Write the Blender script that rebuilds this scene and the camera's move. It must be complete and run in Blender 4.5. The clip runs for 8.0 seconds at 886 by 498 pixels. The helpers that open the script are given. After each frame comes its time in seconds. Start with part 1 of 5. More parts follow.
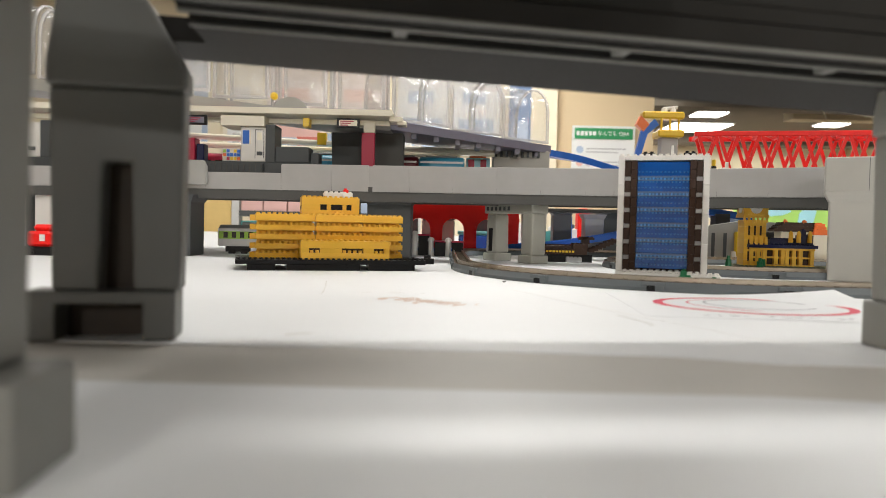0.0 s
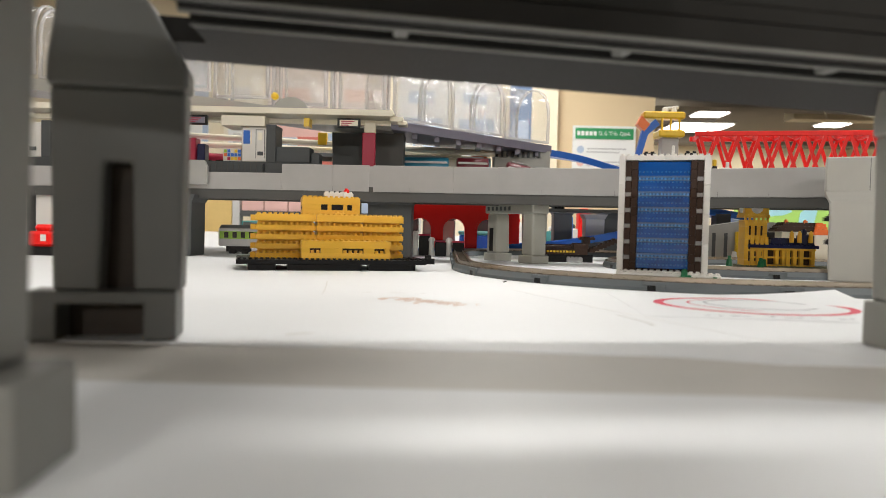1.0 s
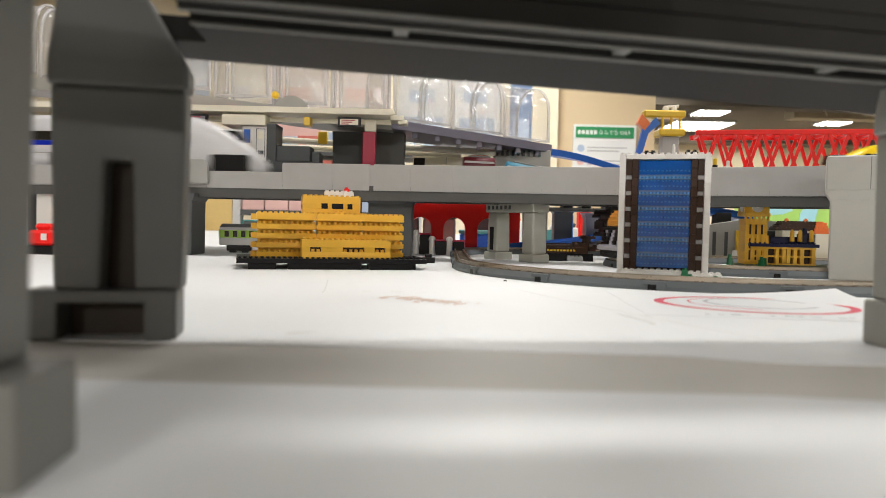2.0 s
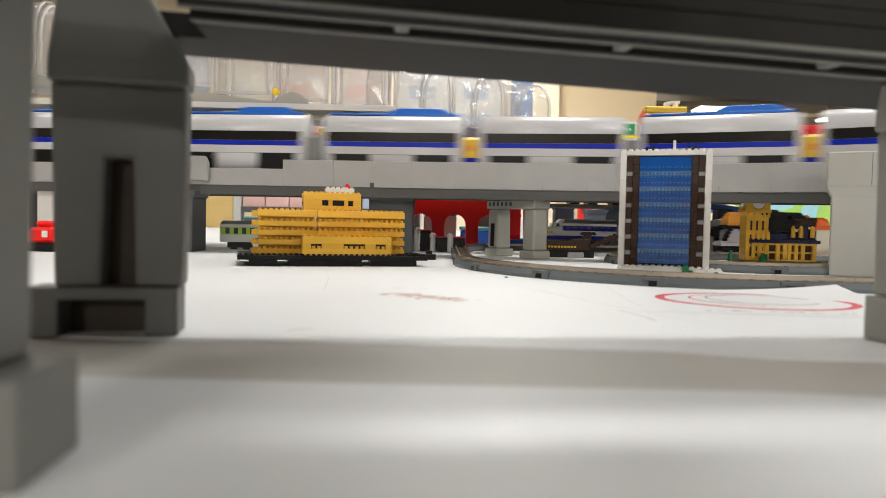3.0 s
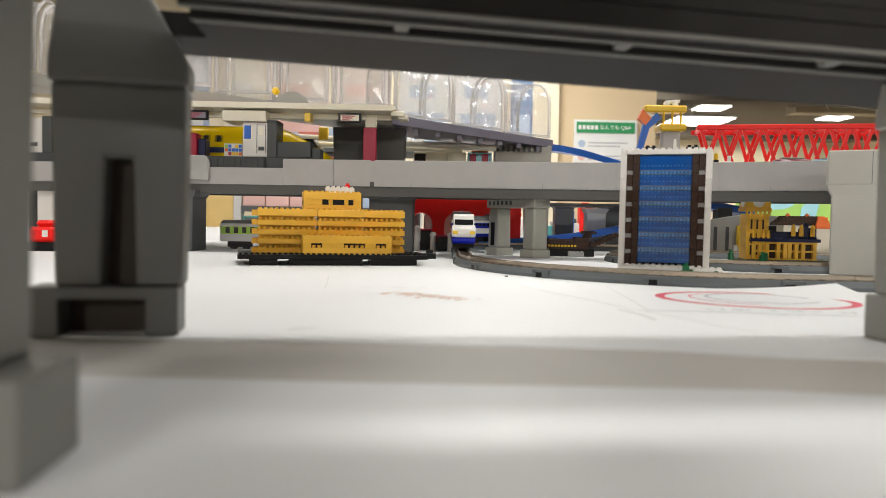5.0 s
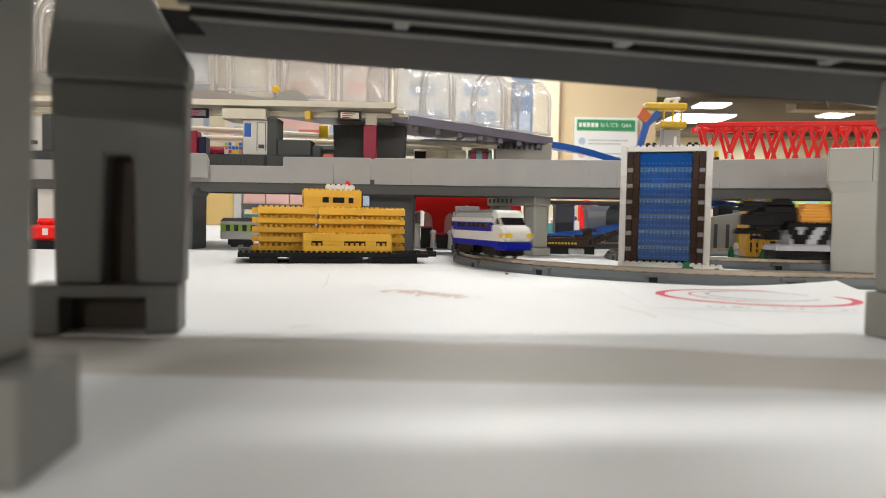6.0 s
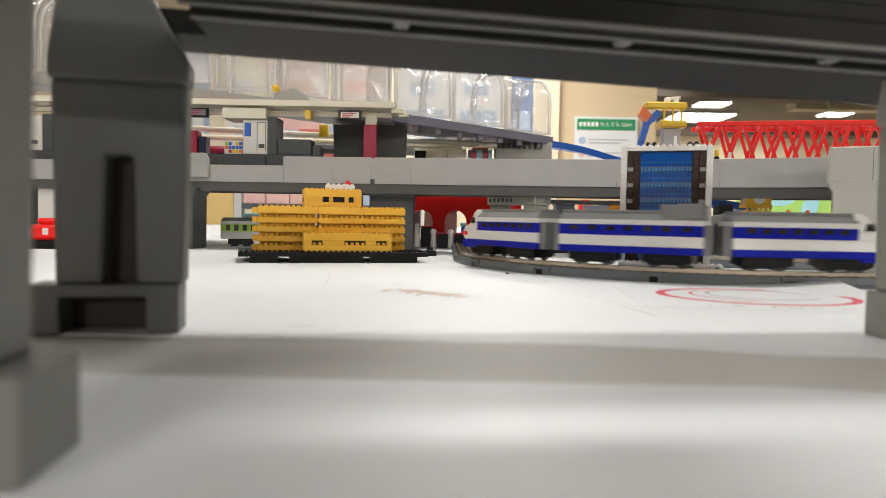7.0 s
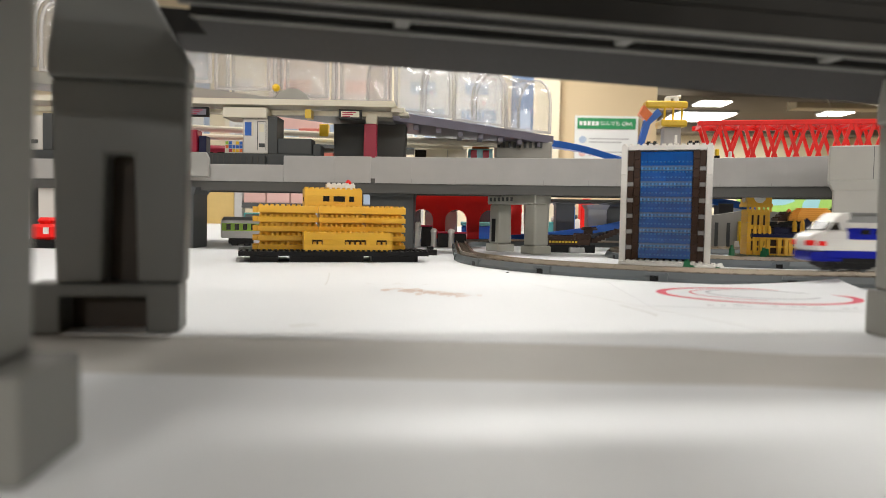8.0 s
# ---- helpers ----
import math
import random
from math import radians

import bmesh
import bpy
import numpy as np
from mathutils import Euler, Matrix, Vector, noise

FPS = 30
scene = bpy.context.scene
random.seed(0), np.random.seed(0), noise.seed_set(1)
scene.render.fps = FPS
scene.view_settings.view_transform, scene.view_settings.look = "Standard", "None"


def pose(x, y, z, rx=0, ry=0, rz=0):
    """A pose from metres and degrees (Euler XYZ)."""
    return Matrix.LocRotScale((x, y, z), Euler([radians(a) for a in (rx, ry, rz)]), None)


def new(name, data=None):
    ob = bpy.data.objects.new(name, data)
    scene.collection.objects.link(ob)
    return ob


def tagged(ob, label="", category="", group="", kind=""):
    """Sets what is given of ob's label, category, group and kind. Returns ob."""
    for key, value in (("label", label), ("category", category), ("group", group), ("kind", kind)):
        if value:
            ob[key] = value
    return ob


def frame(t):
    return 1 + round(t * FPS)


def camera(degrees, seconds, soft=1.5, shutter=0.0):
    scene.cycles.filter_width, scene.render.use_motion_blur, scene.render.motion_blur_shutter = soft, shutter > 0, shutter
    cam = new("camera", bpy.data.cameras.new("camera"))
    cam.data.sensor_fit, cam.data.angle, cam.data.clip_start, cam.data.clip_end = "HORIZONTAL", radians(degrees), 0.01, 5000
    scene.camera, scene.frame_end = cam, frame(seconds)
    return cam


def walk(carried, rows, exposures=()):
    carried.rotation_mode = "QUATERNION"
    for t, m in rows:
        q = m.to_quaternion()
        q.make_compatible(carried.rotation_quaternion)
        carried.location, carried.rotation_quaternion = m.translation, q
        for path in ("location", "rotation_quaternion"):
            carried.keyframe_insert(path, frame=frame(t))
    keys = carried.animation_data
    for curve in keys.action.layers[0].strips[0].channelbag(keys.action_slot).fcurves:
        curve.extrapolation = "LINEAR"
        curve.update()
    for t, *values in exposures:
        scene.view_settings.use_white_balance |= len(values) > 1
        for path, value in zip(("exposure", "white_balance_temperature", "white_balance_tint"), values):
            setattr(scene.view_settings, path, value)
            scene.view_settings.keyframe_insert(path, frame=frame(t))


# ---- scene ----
cam = camera(64, 8.0, soft=0.7, shutter=0.4)
cam.data.dof.use_dof = True
cam.data.dof.focus_distance, cam.data.dof.aperture_fstop = 0.68, 14.5
EYE = (0.0, 0.0, 0.035)


def cam_pose(down, right, roll):
    """Camera pose: degrees of downward tilt, of turn to the right, of lean."""
    return pose(*EYE, 90 - down, 0, -right) @ pose(0, 0, 0, 0, 0, roll)


walk(cam, [(0.0, cam_pose(1.87, 0.0, 1.30)), (0.9, cam_pose(1.87, -0.05, 1.30)), (1.7, cam_pose(1.90, -0.07, 1.29)),
           (2.8, cam_pose(2.20, -0.13, 1.22)), (3.6, cam_pose(2.27, -0.15, 1.16)), (4.7, cam_pose(2.28, -0.15, 1.15)),
           (5.8, cam_pose(2.46, -0.17, 1.09)), (6.5, cam_pose(2.53, -0.18, 1.06)), (7.5, cam_pose(2.55, -0.20, 1.03)),
           (8.0, cam_pose(2.60, -0.22, 1.02))])

# ---- world and light ----
world = bpy.data.worlds.new("world")
scene.world = world
world.use_nodes = True
world.node_tree.nodes["Background"].inputs[0].default_value = (1.0, 0.96, 0.9, 1)
world.node_tree.nodes["Background"].inputs[1].default_value = 0.07
scene.view_settings.exposure = 0.0

CEIL = 1.95          # ceiling height above the tabletop
# Lamps at y below -6 and by the walls are unseen, added fill.
LAMPS = [(0.25, 1.0, 24), (-2.2, 0.85, 8), (2.6, 0.85, 16), (0.25, 3.4, 22), (-2.2, 3.4, 22), (2.6, 3.2, 20), (1.7, -1.3, 15), (1.6, -6.5, 225), (-1.4, -7.0, 190), (-1.1, -2.4, 26), (0.3, 4.7, 48),
         (3.4, 7.0, 22), (4.4, 14.4, 110), (6.8, 14.2, 90)]


def ceiling_lamp(x, y, watts, deep=0.3):
    light = bpy.data.lights.new("ceiling_lamp", "AREA")
    light.shape, light.size, light.size_y = "RECTANGLE", 0.9, deep
    light.energy, light.color = watts, (1.0, 0.968, 0.92)
    ob = new("ceiling_lamp", light)
    ob.matrix_world = pose(x, y, CEIL - 0.03)
    return ob


for lx, ly, watts in LAMPS:
    ceiling_lamp(lx, ly, watts, 0.24 if 0.5 < ly < 1.5 else 0.3)

# ---- materials ----
MATS = {}


def plastic(name, color, rough=0.4, vary=0.06, bump=0.02, scale=60.0, coat=0.0, metal=0.0, island=0.0, gloss=0.5):
    """Moulded plastic or paint: slight mottling at two scales, fine grain and scuffs in the gloss."""
    if name in MATS:
        return MATS[name]
    m = bpy.data.materials.new(name)
    m.use_nodes = True
    nt = m.node_tree
    bs = nt.nodes["Principled BSDF"]
    tc = nt.nodes.new("ShaderNodeTexCoord")
    big = nt.nodes.new("ShaderNodeTexNoise")
    big.inputs["Scale"].default_value = scale
    big.inputs["Detail"].default_value = 4
    fine = nt.nodes.new("ShaderNodeTexNoise")
    fine.inputs["Scale"].default_value = scale * 14
    fine.inputs["Detail"].default_value = 3
    nt.links.new(tc.outputs["Object"], big.inputs["Vector"])
    nt.links.new(tc.outputs["Object"], fine.inputs["Vector"])
    mix = nt.nodes.new("ShaderNodeMix")
    mix.data_type = "RGBA"
    mix.inputs[6].default_value = (*[c * (1 - vary) for c in color], 1)
    mix.inputs[7].default_value = (*[min(1, c * (1 + vary)) for c in color], 1)
    nt.links.new(big.outputs["Fac"], mix.inputs[0])
    last = mix.outputs[2]
    if island:
        info = nt.nodes.new("ShaderNodeObjectInfo")
        geo = nt.nodes.new("ShaderNodeNewGeometry")
        add = nt.nodes.new("ShaderNodeMath")
        add.operation = "ADD"
        nt.links.new(info.outputs["Random"], add.inputs[0])
        nt.links.new(geo.outputs["Random Per Island"], add.inputs[1])
        mp = nt.nodes.new("ShaderNodeMapRange")
        mp.inputs[2].default_value = 2.0
        mp.inputs[3].default_value, mp.inputs[4].default_value = 1 - island, 1 + island
        nt.links.new(add.outputs[0], mp.inputs[0])
        hsv = nt.nodes.new("ShaderNodeHueSaturation")
        nt.links.new(last, hsv.inputs["Color"])
        nt.links.new(mp.outputs[0], hsv.inputs["Value"])
        last = hsv.outputs[0]
    nt.links.new(last, bs.inputs["Base Color"])
    rr = nt.nodes.new("ShaderNodeMapRange")
    rr.inputs[3].default_value, rr.inputs[4].default_value = max(0.05, rough - 0.1), min(1, rough + 0.12)
    nt.links.new(fine.outputs["Fac"], rr.inputs[0])
    nt.links.new(rr.outputs[0], bs.inputs["Roughness"])
    bs.inputs["Metallic"].default_value = metal
    bs.inputs["Coat Weight"].default_value = coat
    bs.inputs["Specular IOR Level"].default_value = gloss
    if bump:
        bp = nt.nodes.new("ShaderNodeBump")
        bp.inputs["Strength"].default_value = bump
        bp.inputs["Distance"].default_value = 0.001
        nt.links.new(fine.outputs["Fac"], bp.inputs["Height"])
        nt.links.new(bp.outputs[0], bs.inputs["Normal"])
    MATS[name] = m
    return m


def glow(name, color, strength):
    if name in MATS:
        return MATS[name]
    m = bpy.data.materials.new(name)
    m.use_nodes = True
    bs = m.node_tree.nodes["Principled BSDF"]
    bs.inputs["Base Color"].default_value = (0.8, 0.8, 0.8, 1)
    bs.inputs["Emission Color"].default_value = (*color, 1)
    bs.inputs["Emission Strength"].default_value = strength
    MATS[name] = m
    return m


def clear(name, color, rough=0.05, tint=0.75):
    """Thin clear plastic: see-through sheet with a slight milky haze and a bright gloss."""
    if name in MATS:
        return MATS[name]
    m = bpy.data.materials.new(name)
    m.use_nodes = True
    nt = m.node_tree
    nt.nodes.remove(nt.nodes["Principled BSDF"])
    out = nt.nodes["Material Output"]
    haze = nt.nodes.new("ShaderNodeBsdfDiffuse")
    haze.inputs[0].default_value = (*color, 1)
    tr = nt.nodes.new("ShaderNodeBsdfTransparent")
    tr.inputs[0].default_value = (*[0.5 + 0.5 * c for c in color], 1)
    noi = nt.nodes.new("ShaderNodeTexNoise")
    noi.inputs["Scale"].default_value = 35
    mp = nt.nodes.new("ShaderNodeMapRange")
    mp.inputs[3].default_value, mp.inputs[4].default_value = tint - 0.08, tint + 0.08
    nt.links.new(noi.outputs["Fac"], mp.inputs[0])
    mix = nt.nodes.new("ShaderNodeMixShader")
    nt.links.new(mp.outputs[0], mix.inputs[0])
    nt.links.new(haze.outputs[0], mix.inputs[1])
    nt.links.new(tr.outputs[0], mix.inputs[2])
    gloss = nt.nodes.new("ShaderNodeBsdfGlossy")
    gloss.inputs["Roughness"].default_value = rough
    rim = nt.nodes.new("ShaderNodeLayerWeight")
    rim.inputs["Blend"].default_value = 0.25
    fres = nt.nodes.new("ShaderNodeMapRange")
    fres.inputs[3].default_value, fres.inputs[4].default_value = 0.035, 0.22
    nt.links.new(rim.outputs["Facing"], fres.inputs[0])
    top = nt.nodes.new("ShaderNodeMixShader")
    nt.links.new(fres.outputs[0], top.inputs[0])
    nt.links.new(mix.outputs[0], top.inputs[1])
    nt.links.new(gloss.outputs[0], top.inputs[2])
    nt.links.new(top.outputs[0], out.inputs[0])
    MATS[name] = m
    return m


GREY = plastic("viaduct_grey", (0.38, 0.38, 0.36), 0.45, 0.08, 0.04)
GREY_COOL = plastic("wall_grey", (0.435, 0.43, 0.42), 0.42, 0.08, 0.04)
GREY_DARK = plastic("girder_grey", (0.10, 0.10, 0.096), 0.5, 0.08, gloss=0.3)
# Darker pier grey; shade from the track overhead is put into it.
GREY_NEAR_SHADE = plastic("near_pier_shade_grey", (0.125, 0.128, 0.119), 0.5, 0.06)
# Underside plastic is the common grey; its shade is put into this colour.
GREY_UNDER_SHADE = plastic("underside_shade_grey", (0.027, 0.026, 0.024), 0.6, 0.1, gloss=0.12)
GREY_PALE = plastic("pale_pier_grey", (0.44, 0.44, 0.39), 0.5, 0.07)
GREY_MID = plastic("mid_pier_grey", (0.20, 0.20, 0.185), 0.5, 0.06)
GREY_PIER = plastic("pier_grey", (0.47, 0.46, 0.42), 0.5, 0.06)
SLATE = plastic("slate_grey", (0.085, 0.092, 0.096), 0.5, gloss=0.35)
YELLOW = plastic("brick_yellow", (0.86, 0.49, 0.045), 0.32, 0.04, island=0.05)
WHITE = plastic("brick_white", (0.82, 0.80, 0.76), 0.35, 0.03, island=0.03)
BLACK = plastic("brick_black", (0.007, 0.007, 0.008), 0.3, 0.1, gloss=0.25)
BROWN = plastic("brick_brown", (0.042, 0.019, 0.010), 0.4, 0.1, island=0.12, gloss=0.3)
NAVY = plastic("brick_navy", (0.008, 0.012, 0.06), 0.35, 0.1, gloss=0.3)
BLUE_CLEAR = clear("clear_blue", (0.02, 0.16, 0.55), 0.1, 0.30)
BLUE = plastic("train_blue", (0.004, 0.012, 0.36), 0.35, 0.05, gloss=0.2)
RAIL_BLUE = plastic("rail_blue", (0.015, 0.14, 0.60), 0.35, 0.05)
RED = plastic("toy_red", (0.95, 0.02, 0.016), 0.35, 0.05, gloss=0.25)
GREEN = plastic("brick_green", (0.01, 0.16, 0.06), 0.4, 0.1)
LIME = plastic("lime", (0.36, 0.62, 0.06), 0.4)
CREAM = plastic("cream", (0.88, 0.83, 0.69), 0.45, 0.03)
ROADBED = plastic("roadbed_grey", (0.135, 0.155, 0.165), 0.45, 0.06)
BALLAST = plastic("sleeper_brown", (0.13, 0.10, 0.07), 0.7, 0.25, scale=400)
RAIL = plastic("nickel_rail", (0.5, 0.44, 0.36), 0.3, 0.15, metal=1.0)
SILVER = plastic("silver", (0.58, 0.58, 0.57), 0.35, 0.05)
ORANGE = plastic("toy_orange", (0.85, 0.18, 0.03), 0.35)
TOY_YELLOW = plastic("toy_yellow", (0.85, 0.55, 0.02), 0.3, 0.04)
CLEAR = clear("clear_plastic", (0.94, 0.93, 0.92), 0.07, 0.87)
LILAC = plastic("deck_lilac", (0.22, 0.21, 0.27), 0.4)


# ---- building helpers (all in millimetres, scaled to metres) ----
MM = 0.001


def add_box(bm, x0, x1, y0, y1, z0, z1, bevel=0.0):
    """A box between the given millimetre limits, added to bm."""
    v = [bm.verts.new((x * MM, y * MM, z * MM)) for x in (x0, x1) for y in (y0, y1) for z in (z0, z1)]
    faces = [bm.faces.new([v[i] for i in q]) for q in
             ((0, 1, 3, 2), (4, 6, 7, 5), (0, 4, 5, 1), (2, 3, 7, 6), (0, 2, 6, 4), (1, 5, 7, 3))]
    if bevel:
        edges = list({e for f in faces for e in f.edges})
        bmesh.ops.bevel(bm, geom=edges, offset=bevel * MM, segments=1, affect="EDGES", profile=0.5)


def add_prism(bm, outline, y0, y1):
    """An outline in x and z (mm), pushed from y0 to y1."""
    a = [bm.verts.new((x * MM, y0 * MM, z * MM)) for x, z in outline]
    b = [bm.verts.new((x * MM, y1 * MM, z * MM)) for x, z in outline]
    n = len(outline)
    for i in range(n):
        bm.faces.new((a[i], a[(i + 1) % n], b[(i + 1) % n], b[i]))
    bm.faces.new(a[::-1])
    bm.faces.new(b)


def add_cyl(bm, x, y, z0, z1, r0, r1=None, n=10):
    """An upright cylinder or cone frustum."""
    r1 = r0 if r1 is None else r1
    ring = [(math.cos(2 * math.pi * i / n), math.sin(2 * math.pi * i / n)) for i in range(n)]
    a = [bm.verts.new(((x + c * r0) * MM, (y + s * r0) * MM, z0 * MM)) for c, s in ring]
    b = [bm.verts.new(((x + c * r1) * MM, (y + s * r1) * MM, z1 * MM)) for c, s in ring]
    for i in range(n):
        bm.faces.new((a[i], a[(i + 1) % n], b[(i + 1) % n], b[i]))
    bm.faces.new(a[::-1])
    bm.faces.new(b)


def add_rod(bm, p, q, r, n=8):
    """A round rod between two points (mm)."""
    p, q = Vector(p) * MM, Vector(q) * MM
    d = (q - p).normalized()
    u = d.orthogonal().normalized()
    w = d.cross(u)
    r *= MM
    ring = [u * (math.cos(2 * math.pi * i / n) * r) + w * (math.sin(2 * math.pi * i / n) * r) for i in range(n)]
    a = [bm.verts.new(p + o) for o in ring]
    b = [bm.verts.new(q + o) for o in ring]
    for i in range(n):
        bm.faces.new((a[i], a[(i + 1) % n], b[(i + 1) % n], b[i]))
    bm.faces.new(a[::-1])
    bm.faces.new(b)


def add_sweep(bm, section, path, closed=False):
    """A closed section (offset sideways to the right of travel, height; mm) swept along a level path of (x, y, z) points."""
    rings = []
    n = len(path)
    for i, p in enumerate(path):
        a = path[(i - 1) % n] if (closed or i) else path[0]
        b = path[(i + 1) % n] if (closed or i < n - 1) else path[-1]
        d = (Vector(b) - Vector(a))
        d.z = 0
        d.normalize()
        side = Vector((d.y, -d.x, 0))
        rings.append([bm.verts.new((Vector(p) + side * u + Vector((0, 0, h))) * MM) for u, h in section])
    k = len(section)
    for i in range(n if closed else n - 1):
        r, s = rings[i], rings[(i + 1) % n]
        for j in range(k):
            bm.faces.new((r[j], s[j], s[(j + 1) % k], r[(j + 1) % k]))
    if not closed:
        bm.faces.new(rings[0])
        bm.faces.new(rings[-1][::-1])


def add_studs(bm, x0, nx, y0, ny, z, pitch=4.0, r=1.2, h=1.1, n=8):
    for i in range(nx):
        for j in range(ny):
            add_cyl(bm, x0 + (i + 0.5) * pitch, y0 + (j + 0.5) * pitch, z, z + h, r, r, n)


def mesh_of(name, bm, material, smooth=False):
    me = bpy.data.meshes.new(name)
    bmesh.ops.recalc_face_normals(bm, faces=bm.faces)
    bm.to_mesh(me)
    bm.free()
    me.materials.append(material)
    if smooth:
        for p in me.polygons:
            p.use_smooth = True
    return me


def part(name, bm, material, parent, label="", smooth=False):
    ob = new(name, mesh_of(name, bm, material, smooth))
    ob.parent = parent
    return tagged(ob, label)


def boxes(name, material, parent, *limits, bevel=0.0, label=""):
    bm = bmesh.new()
    for b in limits:
        add_box(bm, *b, bevel=bevel)
    return part(name, bm, material, parent, label)


def thing(name, x, y, z, label, category, rz=0, group="", kind="", rx=0, ry=0):
    """An Empty at a thing's base, placed in millimetres."""
    ob = new(name)
    ob.empty_display_size = 0.01
    ob.matrix_world = pose(x * MM, y * MM, z * MM, rx, ry, rz)
    return tagged(ob, label, category, group, kind)


# ---- room and table ----
def arc(cx, cy, r, a0, a1, n):
    return [(cx + r * math.cos(radians(a0 + (a1 - a0) * i / n)), cy + r * math.sin(radians(a0 + (a1 - a0) * i / n)), 0)
            for i in range(n + 1)]


PAPER = plastic("white_sheet", (0.775, 0.79, 0.805), 0.55, 0.04, 0.05, 9.0)
BOARD = plastic("table_board", (0.57, 0.55, 0.51), 0.6, 0.08, 0.05, 30.0)
WALL = plastic("beige_wall", (0.70, 0.56, 0.36), 0.7, 0.04, 0.05, 3.0)
CEILING = plastic("ceiling_tile", (0.22, 0.19, 0.15), 0.8, 0.08, 0.1, 2.0)
CARPET = plastic("floor_carpet", (0.30, 0.26, 0.22), 0.9, 0.1, 0.2, 20.0)


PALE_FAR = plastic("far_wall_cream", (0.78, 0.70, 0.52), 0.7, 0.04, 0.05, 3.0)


def structure(name, material, *limits, label="", category=""):
    """Part of the room, limits in metres."""
    bm = bmesh.new()
    for b in limits:
        add_box(bm, *[v * 1000 for v in b])
    return tagged(new(name, mesh_of(name, bm, material)), label, category, kind="structure")


def room():
    structure("floor", CARPET, (-6, 9, -10, 16, -0.80, -0.75), label="dull brown carpet floor of the hall", category="floor")
    structure("wall_south", WALL, (-6, 9, -10.1, -10, -0.75, CEIL), label="plain beige hall wall", category="wall")
    structure("wall_west", WALL, (-6.1, -6, -10.1, 16, -0.75, CEIL), label="plain beige hall wall", category="wall")
    structure("wall_east", WALL, (9, 9.1, -10.1, 16, -0.75, CEIL), label="plain beige hall wall", category="wall")
    structure("wall_north", WALL, (-6, 1.75, 6.0, 6.2, -0.75, CEIL), label="beige painted hall wall behind the layout", category="wall")
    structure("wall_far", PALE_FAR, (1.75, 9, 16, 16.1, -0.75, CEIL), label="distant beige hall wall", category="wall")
    structure("ceiling", CEILING, (-6.1, 9.1, -10.1, 16.1, CEIL, CEIL + 0.1), label="dim brownish tiled ceiling", category="ceiling")
    table = thing("layout_table", 0, 0, 0, "wide table covered with white paper sheets", "table")
    boxes("table_top", BOARD, table, (-3500, 2700, -500, 2600, -30, -0.4), label="drab beige table board")
    far_edge = [(2700, 189), (150, 190), (92, 190), (84, 192), (64, 198), (30, 199), (-60, 200), (-3500, 203)]
    near_edge = [(-3500, 152), (-90, 152), (-20, 150.5), (70, 151), (102, 147), (112, 143), (150, 145), (2700, 145)]
    for name, outline in (("far_cover", far_edge + [(-3500, 2600), (2700, 2600)]), ("near_cover", near_edge + [(2700, -500), (-3500, -500)])):
        bm = bmesh.new()
        low = [bm.verts.new((x * MM, y * MM, -0.4 * MM)) for x, y in outline]
        high = [bm.verts.new((x * MM, y * MM, 0)) for x, y in outline]
        n = len(outline)
        bm.faces.new(high)
        bm.faces.new(low[::-1])
        for i in range(n):
            bm.faces.new((low[i], low[(i + 1) % n], high[(i + 1) % n], high[i]))
        part(name, bm, PAPER, table, "white paper cover sheet")
    for x in (-3400, -1400, 600, 2600):
        for y in (-400, 2500):
            boxes("leg", SILVER, table, (x - 25, x + 25, y - 25, y + 25, -750, -30))


room()


# ---- model railway track ----
def path_length(pts, closed=True):
    n = len(pts)
    return sum((Vector(pts[(i + 1) % n]) - Vector(pts[i])).length for i in range(n if closed else n - 1))


def along(pts, s, closed=True):
    """The point and heading s millimetres along a path; past an open end it goes straight on."""
    n = len(pts)
    if closed:
        s %= path_length(pts)
    for i in range(n if closed else n - 1):
        a, b = Vector(pts[i]), Vector(pts[(i + 1) % n])
        l = (b - a).length
        if s <= l or (not closed and i == n - 2):
            return a + (b - a) * (s / l)
        s -= l


def oval(xw, xe, yn, yf, r, q=None, n=24):
    """A closed oval, counter-clockwise from above, starting at the middle of its near side; q is the radius of its far corners."""
    q = q or r
    pts = [((xw + xe) / 2, yn, 0)]
    pts += arc(xe - r, yn + r, r, -90, 0, n) + arc(xe - q, yf - q, q, 0, 90, n)
    pts += arc(xw + q, yf - q, q, 90, 180, n) + arc(xw + r, yn + r, r, 180, 270, n)
    return [p for i, p in enumerate(pts) if (Vector(p) - Vector(pts[i - 1])).length > 0.01]


LOOP_A = oval(17, 760, 400, 905, 180, 100)
LOOP_B = oval(160, 605, 548, 764, 108)
RAIL_TOP = 8.2


